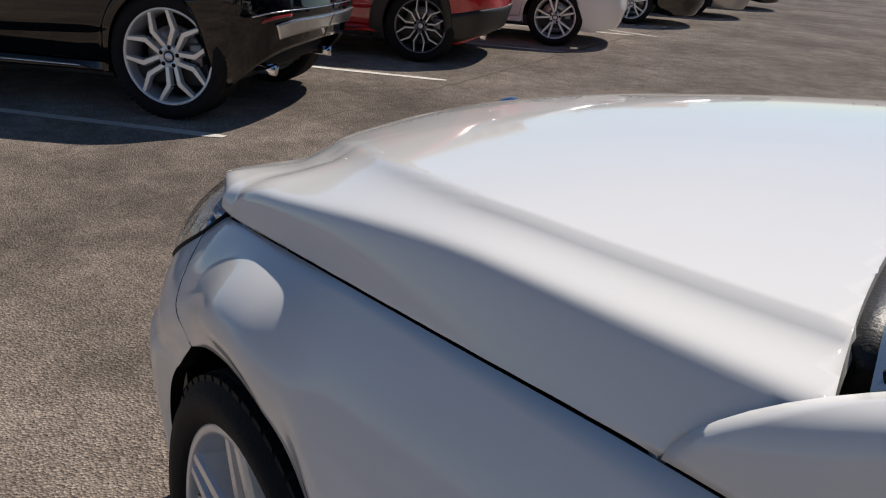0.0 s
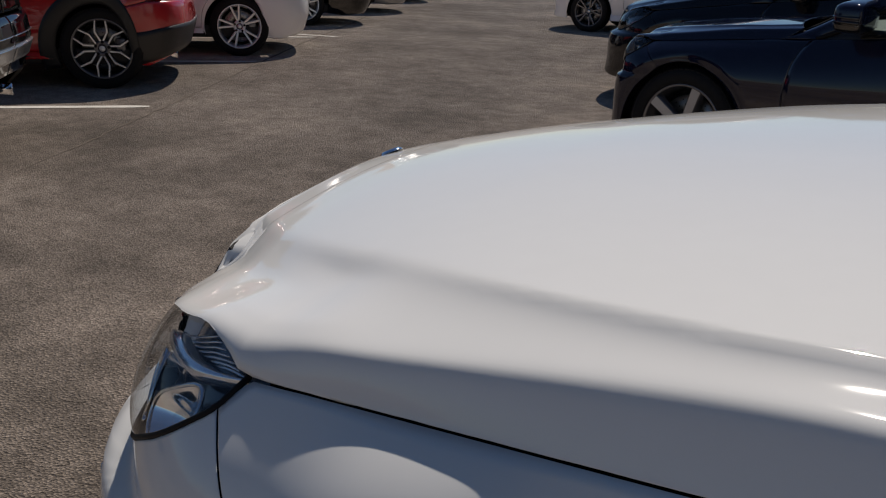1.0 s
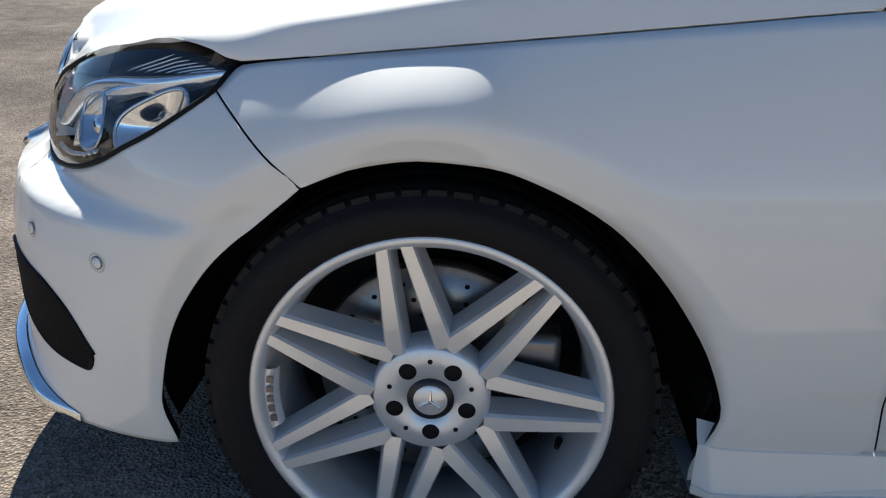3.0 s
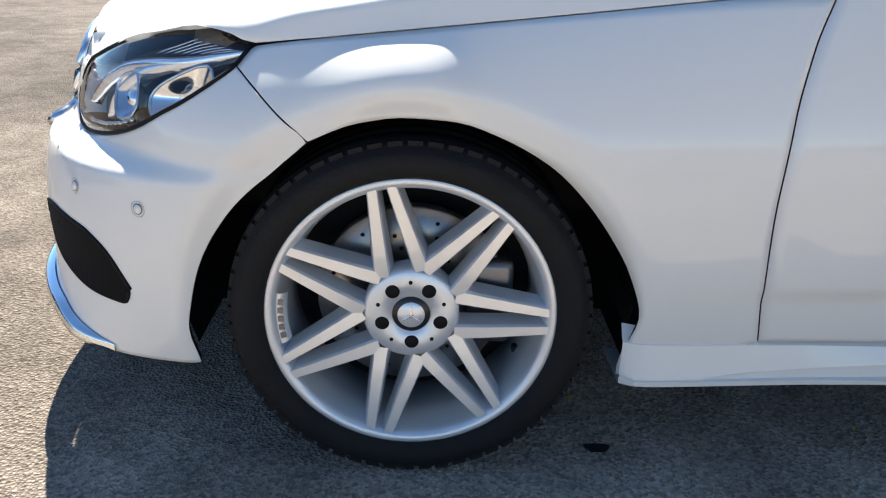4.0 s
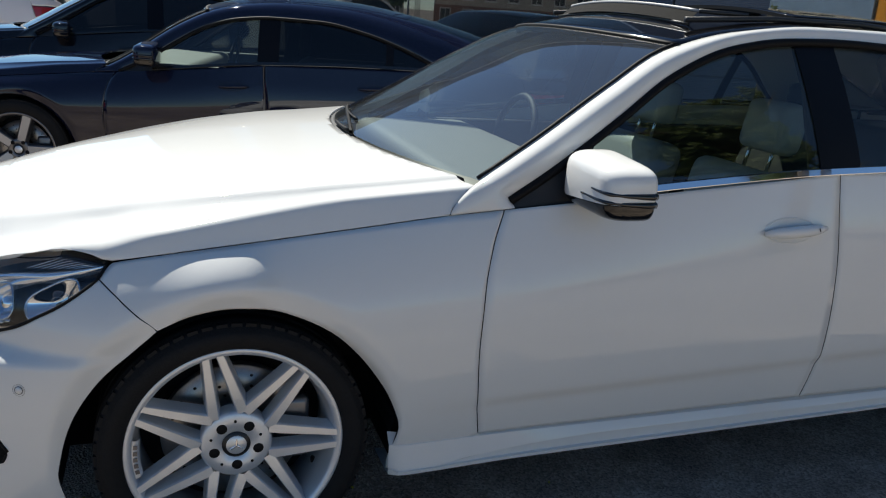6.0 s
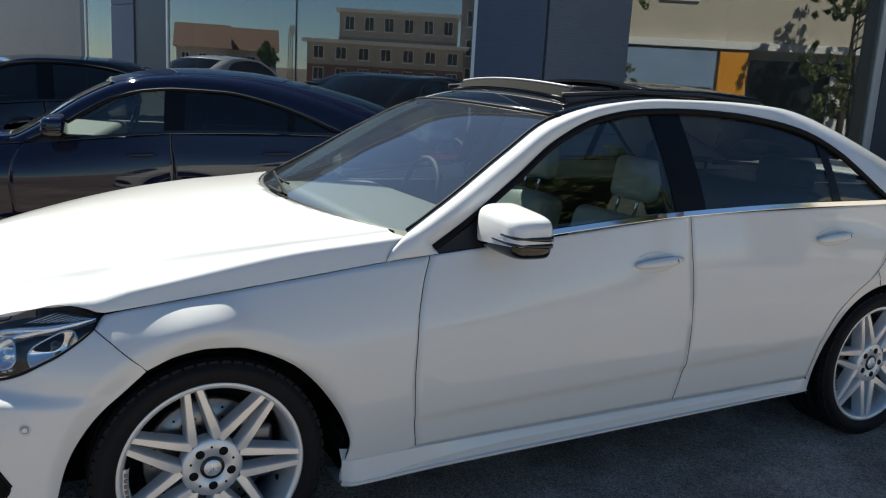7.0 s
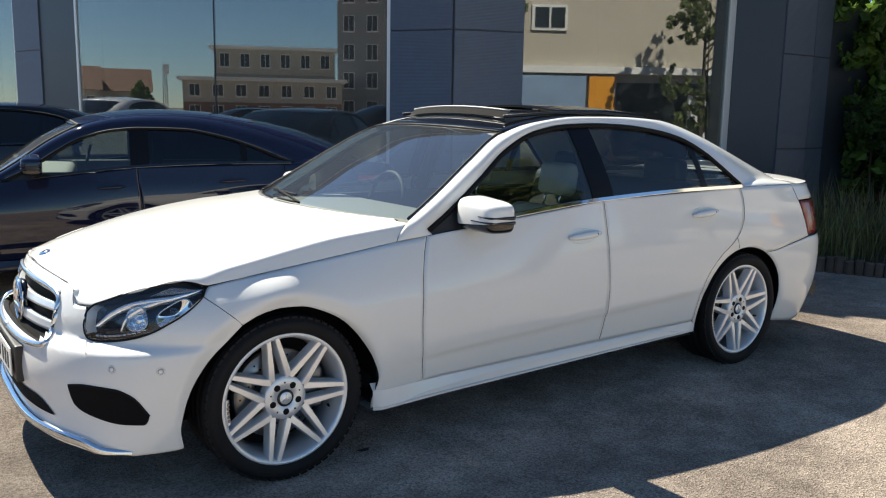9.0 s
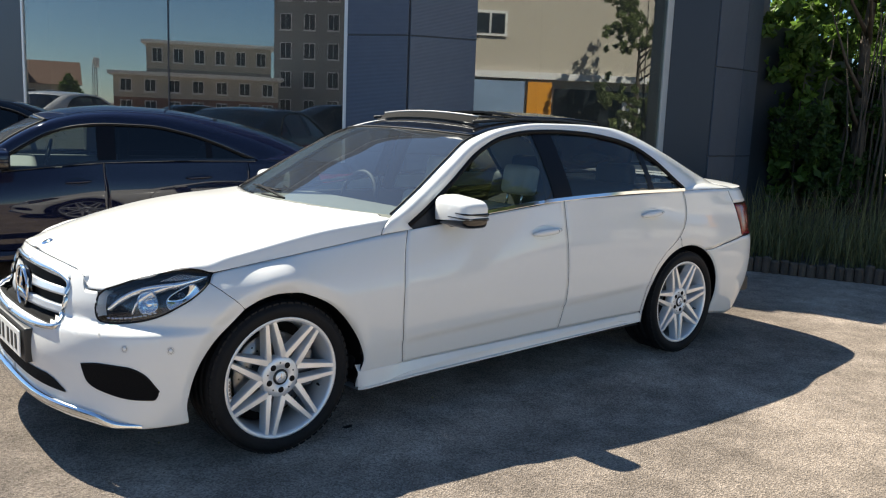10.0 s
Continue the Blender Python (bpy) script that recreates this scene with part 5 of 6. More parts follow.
# ---- ground ----
def asphalt():
    m = mat("asphalt", (0.20, 0.178, 0.152), 0.92, bump=0.0)
    nt = m.node_tree
    b = nt.nodes["Principled BSDF"]
    b.inputs["Specular IOR Level"].default_value = 0.12
    b.inputs["Diffuse Roughness"].default_value = 1.0
    N = lambda k: nt.nodes.new("ShaderNode" + k)
    tc = N("TexCoord")

    def noise_at(scale, detail=4):
        n = N("TexNoise")
        n.inputs["Scale"].default_value, n.inputs["Detail"].default_value = scale, detail
        nt.links.new(tc.outputs["Object"], n.inputs["Vector"])
        return n.outputs[0]

    def ramp(src, lo, hi, a, c):
        r = N("MapRange")
        for i, v in zip((1, 2, 3, 4), (lo, hi, a, c)):
            r.inputs[i].default_value = v
        nt.links.new(src, r.inputs[0])
        return r.outputs[0]

    def mul(a, c):
        x = N("Math")
        x.operation = "MULTIPLY"
        nt.links.new(a, x.inputs[0])
        nt.links.new(c, x.inputs[1])
        return x.outputs[0]

    vor = N("TexVoronoi")
    vor.inputs["Scale"].default_value = 135
    nt.links.new(tc.outputs["Object"], vor.inputs["Vector"])
    sep = N("SeparateColor")
    nt.links.new(vor.outputs["Color"], sep.inputs[0])
    v = mul(ramp(noise_at(0.55, 6), 0.35, 0.65, 0.66, 1.18), ramp(noise_at(7, 5), 0.3, 0.7, 0.80, 1.17))
    v = mul(v, ramp(noise_at(2.3, 8), 0.38, 0.62, 0.84, 1.10))
    v = mul(v, ramp(sep.outputs[0], 0, 1, 0.62, 1.42))
    crack = N("TexVoronoi")
    crack.feature = "DISTANCE_TO_EDGE"
    crack.inputs["Scale"].default_value = 0.33
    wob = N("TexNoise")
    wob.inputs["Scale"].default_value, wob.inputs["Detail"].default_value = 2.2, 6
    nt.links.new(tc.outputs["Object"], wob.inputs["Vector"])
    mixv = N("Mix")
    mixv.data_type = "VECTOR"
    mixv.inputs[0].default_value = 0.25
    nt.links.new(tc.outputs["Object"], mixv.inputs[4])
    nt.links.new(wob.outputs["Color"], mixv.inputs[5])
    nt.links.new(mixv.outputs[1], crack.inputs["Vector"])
    # the far lane's grazing brightness, put into the colour as a rise along y
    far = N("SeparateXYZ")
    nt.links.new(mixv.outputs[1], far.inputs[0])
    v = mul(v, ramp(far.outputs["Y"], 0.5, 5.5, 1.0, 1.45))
    v = mul(v, ramp(crack.outputs["Distance"], 0.0, 0.005, 0.86, 1.0))
    mixc = N("Mix")
    mixc.data_type, mixc.blend_type = "RGBA", "MULTIPLY"
    mixc.inputs[0].default_value = 1.0
    mixc.inputs[6].default_value = (0.295, 0.246, 0.203, 1)
    nt.links.new(v, mixc.inputs[7])
    nt.links.new(mixc.outputs[2], b.inputs["Base Color"])
    bp = N("Bump")
    bp.inputs["Strength"].default_value, bp.inputs["Distance"].default_value = 1.0, 0.007
    nt.links.new(vor.outputs["Distance"], bp.inputs["Height"])
    nt.links.new(bp.outputs[0], b.inputs["Normal"])
    return m


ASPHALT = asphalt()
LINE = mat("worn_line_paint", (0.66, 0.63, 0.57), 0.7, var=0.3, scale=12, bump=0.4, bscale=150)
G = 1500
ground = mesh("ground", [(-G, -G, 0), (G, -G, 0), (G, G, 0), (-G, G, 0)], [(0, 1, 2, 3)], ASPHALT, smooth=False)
tagged(ground, "grey-brown worn asphalt of a car park", "ground", kind="structure")


def bay_line(x, y, length, turn, w=0.09):
    bm = bmesh.new()
    n = 40
    rng = random.Random(int(abs(x * 37) + abs(y * 11)))
    vs = []
    for i in range(n + 1):
        t = -length * i / n
        e = rng.uniform(-0.006, 0.006)
        k = w / 2 * (1 if i else 0.6)
        vs.append((bm.verts.new((t, -k + e, 0.004)), bm.verts.new((t, k + rng.uniform(-0.006, 0.006), 0.004))))
    for a, b in zip(vs, vs[1:]):
        bm.faces.new((a[0], a[1], b[1], b[0]))
    ob = part("bay_line", bm, LINE, None, smooth=False)
    ob.matrix_basis = pose(x, y, 0, 0, 0, turn)
    return tagged(ob, "worn white painted bay line on the asphalt", "bay line", "bay lines", "structure")


for lx, ly in ((-3.77, 0.40), (-5.13, 2.83), (-6.47, 5.31), (-7.8, 7.75), (-9.1, 10.2), (-10.4, 12.6)):
    bay_line(lx, ly, 4.6, 45)
bay_line(-7.6, 8.05, 0.9, 15, 0.07)

# the worn joint between the lane and the bays
TAR = mat("worn_joint", (0.155, 0.130, 0.108), 0.9, spec=0.1, var=0.4, scale=9, bump=0.6, bscale=120)
rng = random.Random(5)
bm = bmesh.new()
pairs = []
for i in range(121):
    t = i / 120
    c = Vector((-3.88 - 5.9 * t + 0.03 * math.sin(9 * t) + rng.uniform(-0.012, 0.012), 0.75 + 10.75 * t + rng.uniform(-0.01, 0.01), 0.003))
    w = Vector((0.877, 0.481, 0)) * rng.uniform(0.004, 0.017) * sstep(0, 0.12, t)
    pairs.append((bm.verts.new(c - w), bm.verts.new(c + w)))
for a, b in zip(pairs, pairs[1:]):
    bm.faces.new((a[1], b[1], b[0], a[0]))
tagged(part("asphalt_joint", bm, TAR, None, smooth=False), "dark worn joint in the asphalt along the bays", "joint", kind="structure")

LEAFY = mat("dry_leaf", (0.45, 0.40, 0.05), 0.7, var=0.2, scale=90)


def fallen_leaf(x, y, turn, size):
    pts = [(0.5, 0, 0.004), (0.2, 0.22, 0.007), (-0.3, 0.2, 0.006), (-0.5, 0, 0.004), (-0.3, -0.2, 0.009), (0.2, -0.22, 0.006), (0, 0, 0.012 / max(size, 0.01) * size)]
    vs = [(a * size, b * size, c) for a, b, c in pts]
    ob = mesh("fallen_leaf", vs, [(i, (i + 1) % 6, 6) for i in range(6)], LEAFY)
    ob.matrix_basis = pose(x, y, 0.001, 0, 0, turn)
    return tagged(ob, "small yellow fallen leaf lying on the asphalt", "leaf", "fallen leaves")


for lx, ly, lt, ls in ((0.24, -0.713, 20, 0.024), (0.36, -0.612, 100, 0.018), (-0.392, -0.512, 40, 0.014), (0.966, -0.711, 70, 0.014)):
    fallen_leaf(lx, ly, lt, ls)
SPOT = mat("oil_spot", (0.02, 0.019, 0.018), 0.5, var=0.3, scale=60)
vs = [(0, 0, 0.006)] + [((0.026 + 0.006 * math.sin(3 * a)) * math.cos(a), (0.020 + 0.005 * math.cos(2 * a)) * math.sin(a), 0.0042) for a in np.linspace(0, 2 * math.pi, 17)[:-1]]
ob = mesh("oil_spot", vs, [(0, i + 1, (i + 1) % 16 + 1) for i in range(16)], SPOT)
ob.location = (0.388, -0.80, 0)
tagged(ob, "small dark oil spot on the asphalt", "stain", kind="structure")

# ---- showroom ----
PANEL = mat("grey_metal_cladding", (0.10, 0.125, 0.165), 0.38, metal=0.35, var=0.10, scale=1.5)
DARKP = mat("dark_metal_frame", (0.035, 0.042, 0.055), 0.4, metal=0.4)
PALEF = mat("pale_window_frame", (0.55, 0.57, 0.58), 0.4, metal=0.3)
SHOPGLASS = pane("showroom_glass", (0.55, 0.60, 0.58), 0.17, haze=0.04)
FARWALL = mat("grey_wall_panel", (0.20, 0.20, 0.19), 0.55, var=0.12, scale=1.2)
INNER = mat("showroom_wall", (0.16, 0.155, 0.15), 0.7, var=0.2, scale=2)
FLOORT = mat("showroom_floor", (0.22, 0.21, 0.20), 0.3, var=0.1, scale=3)
H = 5.2
JOINTS = (1.03, 2.27, 3.51, 4.75)
L0, L1 = Vector((3.41, 3.92, 0)), Vector((1.48, 9.6, 0))
ldir = (L1 - L0).normalized()


def slab(name, p, q, thick, z0, z1, m, label="", parent=None, bevel=0.004):
    """A wall from p to q on the plan; its outer face runs along that line, its thickness lies to the left of it."""
    p, q = Vector((p[0], p[1], 0)), Vector((q[0], q[1], 0))
    d = q - p
    bm = box((0, 0, z0), (d.length, thick, z1), bevel, 1)
    ob = part(name, bm, m, parent, smooth=False)
    ob.matrix_basis = Matrix.Translation(p) @ Matrix.Rotation(math.atan2(d.y, d.x), 4, "Z")
    if label:
        tagged(ob, label, "", "", "structure")
    return ob


RIB = mat("ribbed_cladding", (0.075, 0.097, 0.138), 0.42, metal=0.35, var=0.10, scale=1.5)
nt = RIB.node_tree
wv = nt.nodes.new("ShaderNodeTexWave")
wv.bands_direction = "Z"
wv.inputs["Scale"].default_value = 22
tcn = nt.nodes.new("ShaderNodeTexCoord")
bpn = nt.nodes.new("ShaderNodeBump")
bpn.inputs["Strength"].default_value, bpn.inputs["Distance"].default_value = 0.5, 0.004
nt.links.new(tcn.outputs["Object"], wv.inputs["Vector"])
nt.links.new(wv.outputs[0], bpn.inputs["Height"])
nt.links.new(bpn.outputs[0], nt.nodes["Principled BSDF"].inputs["Normal"])


def clad(name, p, q, thick, label):
    """A clad face: a dark core with metal cassettes, parted at the joints."""
    core = slab(name, p, q, thick, 0, H, DARKP, label)
    n = (Vector((q[0], q[1], 0)) - Vector((p[0], p[1], 0)))
    zs = (0.02, *JOINTS, H)
    for a, b in zip(zs, zs[1:]):
        bm = box((0.006, -0.02, a + 0.006), (n.length - 0.006, 0.001, b - 0.006), 0.004, 1)
        part("panel", bm, RIB, core, smooth=False)
    return core


clad("wall_column_corner", (3.41, 3.92), (3.78, 3.30), 0.3, "blue-grey metal clad corner column")
clad("wall_column_corner_side", (3.78, 3.30), (4.50, 3.04), 0.3, "blue-grey metal clad corner column")
clad("wall_column_end", (8.75, 2.80), (9.45, 2.80), 0.5, "grey metal clad end column")
slab("wall_column_reveal", (8.40, 3.30), (8.75, 2.80), 0.25, 0, H, DARKP, "dark metal reveal beside the window")
clad("wall_column_return", (9.45, 2.80), (9.95, 2.86), 0.3, "grey metal clad return wall")
slab("wall_side_dark", (9.95, 2.90), (13.5, 3.1), 0.25, 0, 3.0, DARKP, "dark clad side wall behind the planting")
M0, M1 = L1 + ldir * 0.95, L1 + ldir * 1.72
slab("wall_column_far_edge", M0, L1, 0.45, 0, H, DARKP, "dark metal edge of a column")
clad("wall_column_far", (M1.x, M1.y), (M0.x, M0.y), 0.4, "blue-grey metal clad column")


def shop_window(name, p, q, cuts, label, fw=0.05):
    """A tall glazed bay: panes between a pale frame."""
    p, q = Vector((p[0], p[1], 0)), Vector((q[0], q[1], 0))
    d = q - p
    root = tagged(new(name), label, "window", "", "structure")
    root.matrix_basis = Matrix.Translation(p) @ Matrix.Rotation(math.atan2(d.y, d.x), 4, "Z")
    xs = [0.05] + [d.length * c for c in cuts] + [d.length - 0.05]
    for a, b in zip(xs, xs[1:]):
        part("pane", box((a + 0.004, 0.02, 0.08), (b - 0.004, 0.03, H - 0.05)), SHOPGLASS, root, smooth=False)
    for c in xs[1:-1]:
        part("mullion", box((c - 0.008, 0.012, 0.05), (c + 0.008, 0.05, H), 0.002, 1), DARKP, root, smooth=False)
    for a, b in ((0, 0.05), (d.length - fw, d.length)):
        part("window_frame", box((a, 0.0, 0.0), (b, 0.07, H), 0.004, 1), PALEF, root, smooth=False)
    part("window_frame", box((0, 0.0, 0.0), (d.length, 0.07, 0.08), 0.004, 1), PALEF, root, smooth=False)
    part("window_frame", box((0, 0.0, H - 0.06), (d.length, 0.07, H), 0.004, 1), PALEF, root, smooth=False)
    return root


shop_window("window_1", L1, L0, (0.52,), "tall showroom window in a pale frame")
shop_window("window_2", (4.50, 3.20), (8.40, 3.30), (), "tall showroom window in a pale frame", 0.13)
M2 = M1 + ldir * 1.05
shop_window("window_3", M2, M1, (), "narrow showroom window in a pale frame")
slab("wall_far_post", M2 + ldir * 0.16, M2, 0.3, 0, H, DARKP, "dark metal post beside the narrow window")
slab("wall_far", M1 + ldir * 6.0, M2 + ldir * 0.16, 0.25, 0, H, FARWALL, "grey panelled wall of the showroom")
slab("wall_fascia", M1 + ldir * 6.0, L0, 0.5, H, H + 0.55, PANEL, "grey metal roof fascia")
slab("wall_fascia_side", (3.78, 3.26), (10.3, 3.0), 0.5, H, H + 0.55, PANEL, "grey metal roof fascia")
far = M1 + ldir * 6.0
slab("wall_back", (10.8, 8), (far.x + 7, far.y + 3), 0.2, 0, H, INNER, "dim wall inside the showroom")
slab("wall_side", (far.x, far.y), (far.x + 7, far.y + 3), 0.2, 0, H, INNER, "dim wall inside the showroom")
slab("wall_east", (10.3, 2.95), (10.8, 8), 0.2, 0, H, INNER, "dim wall inside the showroom")
pl = [(3.5, 4.1), (4.5, 3.35), (10.2, 3.1), (10.8, 8), (far.x + 7, far.y + 3), (far.x + 0.1, far.y)]
for nm, z, m, lb in (("floor", 0.02, FLOORT, "pale tiled showroom floor"), ("ceiling", H + 0.02, INNER, "showroom ceiling")):
    ob = mesh(nm, [(x, y, z) for x, y in pl] + [(x, y, z + 0.1) for x, y in pl], [tuple(range(6)), tuple(range(11, 5, -1))] + [(i, (i + 1) % 6, 6 + (i + 1) % 6, 6 + i) for i in range(6)], m, smooth=False)
    if nm == "floor":
        ob.location.z = -0.09
    tagged(ob, lb, kind="structure")

# ---- planting bed ----
LOG = mat("log_edging", (0.10, 0.075, 0.055), 0.85, var=0.4, scale=10, bump=0.5, bscale=60, rand=0.25)
SOIL = mat("bed_soil", (0.06, 0.05, 0.035), 0.95, var=0.4, scale=5, bump=0.8, bscale=30)
BARK = mat("bark", (0.10, 0.08, 0.06), 0.9, var=0.4, scale=8, bump=0.8, bscale=40)


def leafmat(name, base, rand=0.35):
    m = mat(name, base, 0.5, var=0.3, scale=1.5, spec=0.4)
    nt = m.node_tree
    b = nt.nodes["Principled BSDF"]
    link = b.inputs["Base Color"].links[0]
    src = link.from_socket
    gi = nt.nodes.new("ShaderNodeNewGeometry")
    hs = nt.nodes.new("ShaderNodeHueSaturation")
    mr = nt.nodes.new("ShaderNodeMapRange")
    mr.inputs[3].default_value, mr.inputs[4].default_value = 1 - rand, 1 + rand
    nt.links.new(gi.outputs["Random Per Island"], mr.inputs[0])
    nt.links.new(mr.outputs[0], hs.inputs["Value"])
    nt.links.new(src, hs.inputs["Color"])
    nt.links.new(hs.outputs[0], b.inputs["Base Color"])
    b.inputs["Transmission Weight"].default_value = 0.0
    b.inputs["Subsurface Weight"].default_value = 0.0
    tr = nt.nodes.new("ShaderNodeBsdfTranslucent")
    nt.links.new(hs.outputs[0], tr.inputs[0])
    mx = nt.nodes.new("ShaderNodeMixShader")
    mx.inputs[0].default_value = 0.5
    out = nt.nodes["Material Output"]
    nt.links.new(b.outputs[0], mx.inputs[1])
    nt.links.new(tr.outputs[0], mx.inputs[2])
    nt.links.new(mx.outputs[0], out.inputs[0])
    return m


LEAF = leafmat("tree_leaf", (0.12, 0.20, 0.035), 0.5)
LEAF2 = leafmat("shrub_leaf", (0.07, 0.12, 0.028))
# leaf colour raised to carry the haze and sun brightness of reflected trees
LEAF3 = leafmat("brightened_leaf", (0.22, 0.27, 0.10), 0.4)
GRASS = leafmat("grass_blade", (0.20, 0.20, 0.085), 0.55)


def leaves(name, blobs, count, size, m, parent, seed):
    """Many small bent leaves, set in clumps within ellipsoids (centre, radii)."""
    rng = np.random.RandomState(seed)
    vol = np.array([r[0] * r[1] * r[2] for _, r in blobs])
    verts, faces = [], []
    for bi, (c, r) in enumerate(blobs):
        n = int(count * vol[bi] / vol.sum())
        clumps = rng.normal(size=(max(n // 22, 3), 3))
        clumps /= np.linalg.norm(clumps, axis=1)[:, None]
        clumps *= rng.uniform(0.35, 1.0, (len(clumps), 1)) ** 0.5
        for i in range(n):
            cl = clumps[i % len(clumps)]
            p = np.array(c) + (cl + rng.normal(0, 0.10, 3)) * np.array(r)
            a = rng.normal(size=3)
            a /= np.linalg.norm(a)
            b = np.cross(a, rng.normal(size=3))
            b /= np.linalg.norm(b)
            nn = np.cross(a, b)
            L = size * rng.uniform(0.6, 1.3)
            k = len(verts)
            verts += [tuple(p - a * L), tuple(p - b * L * 0.62 + nn * L * 0.2), tuple(p + a * L), tuple(p + b * L * 0.62 + nn * L * 0.2), tuple(p)]
            faces += [(k, k + 1, k + 4), (k + 1, k + 2, k + 4), (k + 2, k + 3, k + 4), (k + 3, k, k + 4)]
    return mesh(name, verts, faces, m, parent, smooth=False)


def tree(x, y, h, blobs, count, label, seed, size=0.06, name="tree", leaf=None):
    root = tagged(new(name), label, "tree")
    root.location = (x, y, 0)
    rng = random.Random(seed)
    tr = [(0, 0, 0), (0.03, 0.02, h * 0.25), (-0.02, 0.05, h * 0.5), (0.02, 0.0, h * 0.75), (0, 0, h * 0.95)]
    bm = tube(tr, [0.09 * h / 4, 0.075 * h / 4, 0.055 * h / 4, 0.03 * h / 4, 0.01], 9)
    for k in range(9):
        z = h * rng.uniform(0.25, 0.8)
        a = rng.uniform(0, 6.28)
        l = h * rng.uniform(0.18, 0.34)
        tube([(0, 0, z), (math.cos(a) * l * 0.5, math.sin(a) * l * 0.5, z + l * 0.3), (math.cos(a) * l, math.sin(a) * l, z + l * 0.75)], [0.03 * h / 4, 0.018 * h / 4, 0.005], 6, bm)
    part("trunk", bm, BARK, root)
    leaves("crown", blobs, count, size, leaf or LEAF, root, seed)
    return root


def blobs_for(seed, n, lo, hi, r):
    rng = np.random.RandomState(seed)
    return [(tuple(rng.uniform(lo, hi)), tuple(rng.uniform(0.6, 1.2, 3) * r)) for _ in range(n)]


def behind(blobs, x=0.0, y=0.0):
    """Those clumps that stand back from the line of sight into the side window."""
    return [(c, r) for c, r in blobs if c[1] + y - r[1] > 3.25 - 0.713 * (c[0] + x - r[0] - 8.3)]


B0, B1 = Vector((5.55, 1.85, 0)), Vector((8.2, -3.9, 0))
bd = (B1 - B0).normalized()
soil = mesh("planting_bed", [(B0.x + 0.1, B0.y, 0.10), (B1.x + 0.1, B1.y, 0.10), (20, -6, 0.25), (20, 3, 0.25), (10.3, 2.9, 0.15), (8.2, 2.6, 0.12)], [(0, 1, 2, 3, 4, 5)], SOIL)
tagged(soil, "dark soil of a planting bed behind log edging", "planting bed", kind="structure")
edging = tagged(new("log_edging"), "low edging of short upright brown logs round a bed", "edging", "", "structure")
rng = random.Random(4)
n = int((B1 - B0).length / 0.085)
proto = []
for k in range(6):
    r = 0.043
    bm = lathe([(0.0, 0.0), (r, 0.0), (r * 1.02, 0.08), (r, 0.128 + 0.011 * k), (r * 0.8, 0.140 + 0.011 * k), (0.0, 0.142 + 0.011 * k)], 8)
    bmesh.ops.transform(bm, matrix=Matrix.Rotation(math.pi / 2, 4, "X"), verts=bm.verts)
    d = bpy.data.meshes.new("log")
    bm.to_mesh(d)
    bm.free()
    d.materials.append(LOG)
    proto.append(d)
for k in range(n):
    p = B0 + bd * (k * 0.085)
    ob = new("log", proto[rng.randrange(6)])
    ob.parent = edging
    ob.matrix_basis = pose(p.x + rng.uniform(-0.008, 0.008), p.y, -0.02, rng.uniform(-3, 3), rng.uniform(-3, 3), rng.uniform(0, 360))

tree(11.6, 2.0, 5.6, behind(blobs_for(1, 90, (-1.2, -0.9, 0.6), (2.4, 1.3, 5.6), 0.55), 11.6, 2.0), 15000, "leafy green tree in the bed beside the showroom", 11, 0.095)
tree(14.6, 1.5, 6.4, behind(blobs_for(2, 44, (-1.0, -1.6, 0.6), (2.6, 1.6, 6.4), 0.8), 14.6, 1.5), 16000, "leafy green tree in the bed beside the car park", 12, 0.095)
tree(18.5, -0.5, 7.5, blobs_for(31, 34, (-2.0, -0.6, 0.8), (2.0, 5.5, 7.5), 1.1), 24000, "tall dense tree behind the planting bed", 31, 0.11)
tree(9.8, -11.2, 16.5, blobs_for(32, 64, (-1.5, -1.4, 7.0), (1.0, 1.2, 15.6), 0.95) + blobs_for(33, 7, (-1.6, -1.2, 4.5), (1.2, 1.2, 9.0), 0.8), 60000, "tall tree at the edge of the car park", 32, 0.11, leaf=LEAF3)
sh = tagged(new("shrub"), "dense dark green shrub behind the log edging", "shrub")
leaves("foliage", behind(blobs_for(5, 70, (10.4, 0.2, 0.3), (14.2, 2.5, 2.2), 0.45)), 30000, 0.05, LEAF2, sh, 5)
bm = bmesh.new()
rng = random.Random(9)
for k in range(46):
    x, y = rng.uniform(10.8, 13.8), rng.uniform(1.3, 2.6)
    tube([(x, y, 0.1), (x + rng.uniform(-0.1, 0.1), y + rng.uniform(-0.1, 0.1), 1.4), (x + rng.uniform(-0.3, 0.3), y + rng.uniform(-0.2, 0.2), rng.uniform(2.4, 4.5))], [0.025, 0.016, 0.004], 5, bm)
part("stem", bm, BARK, sh)
verts, faces = [], []
rng = np.random.RandomState(7)
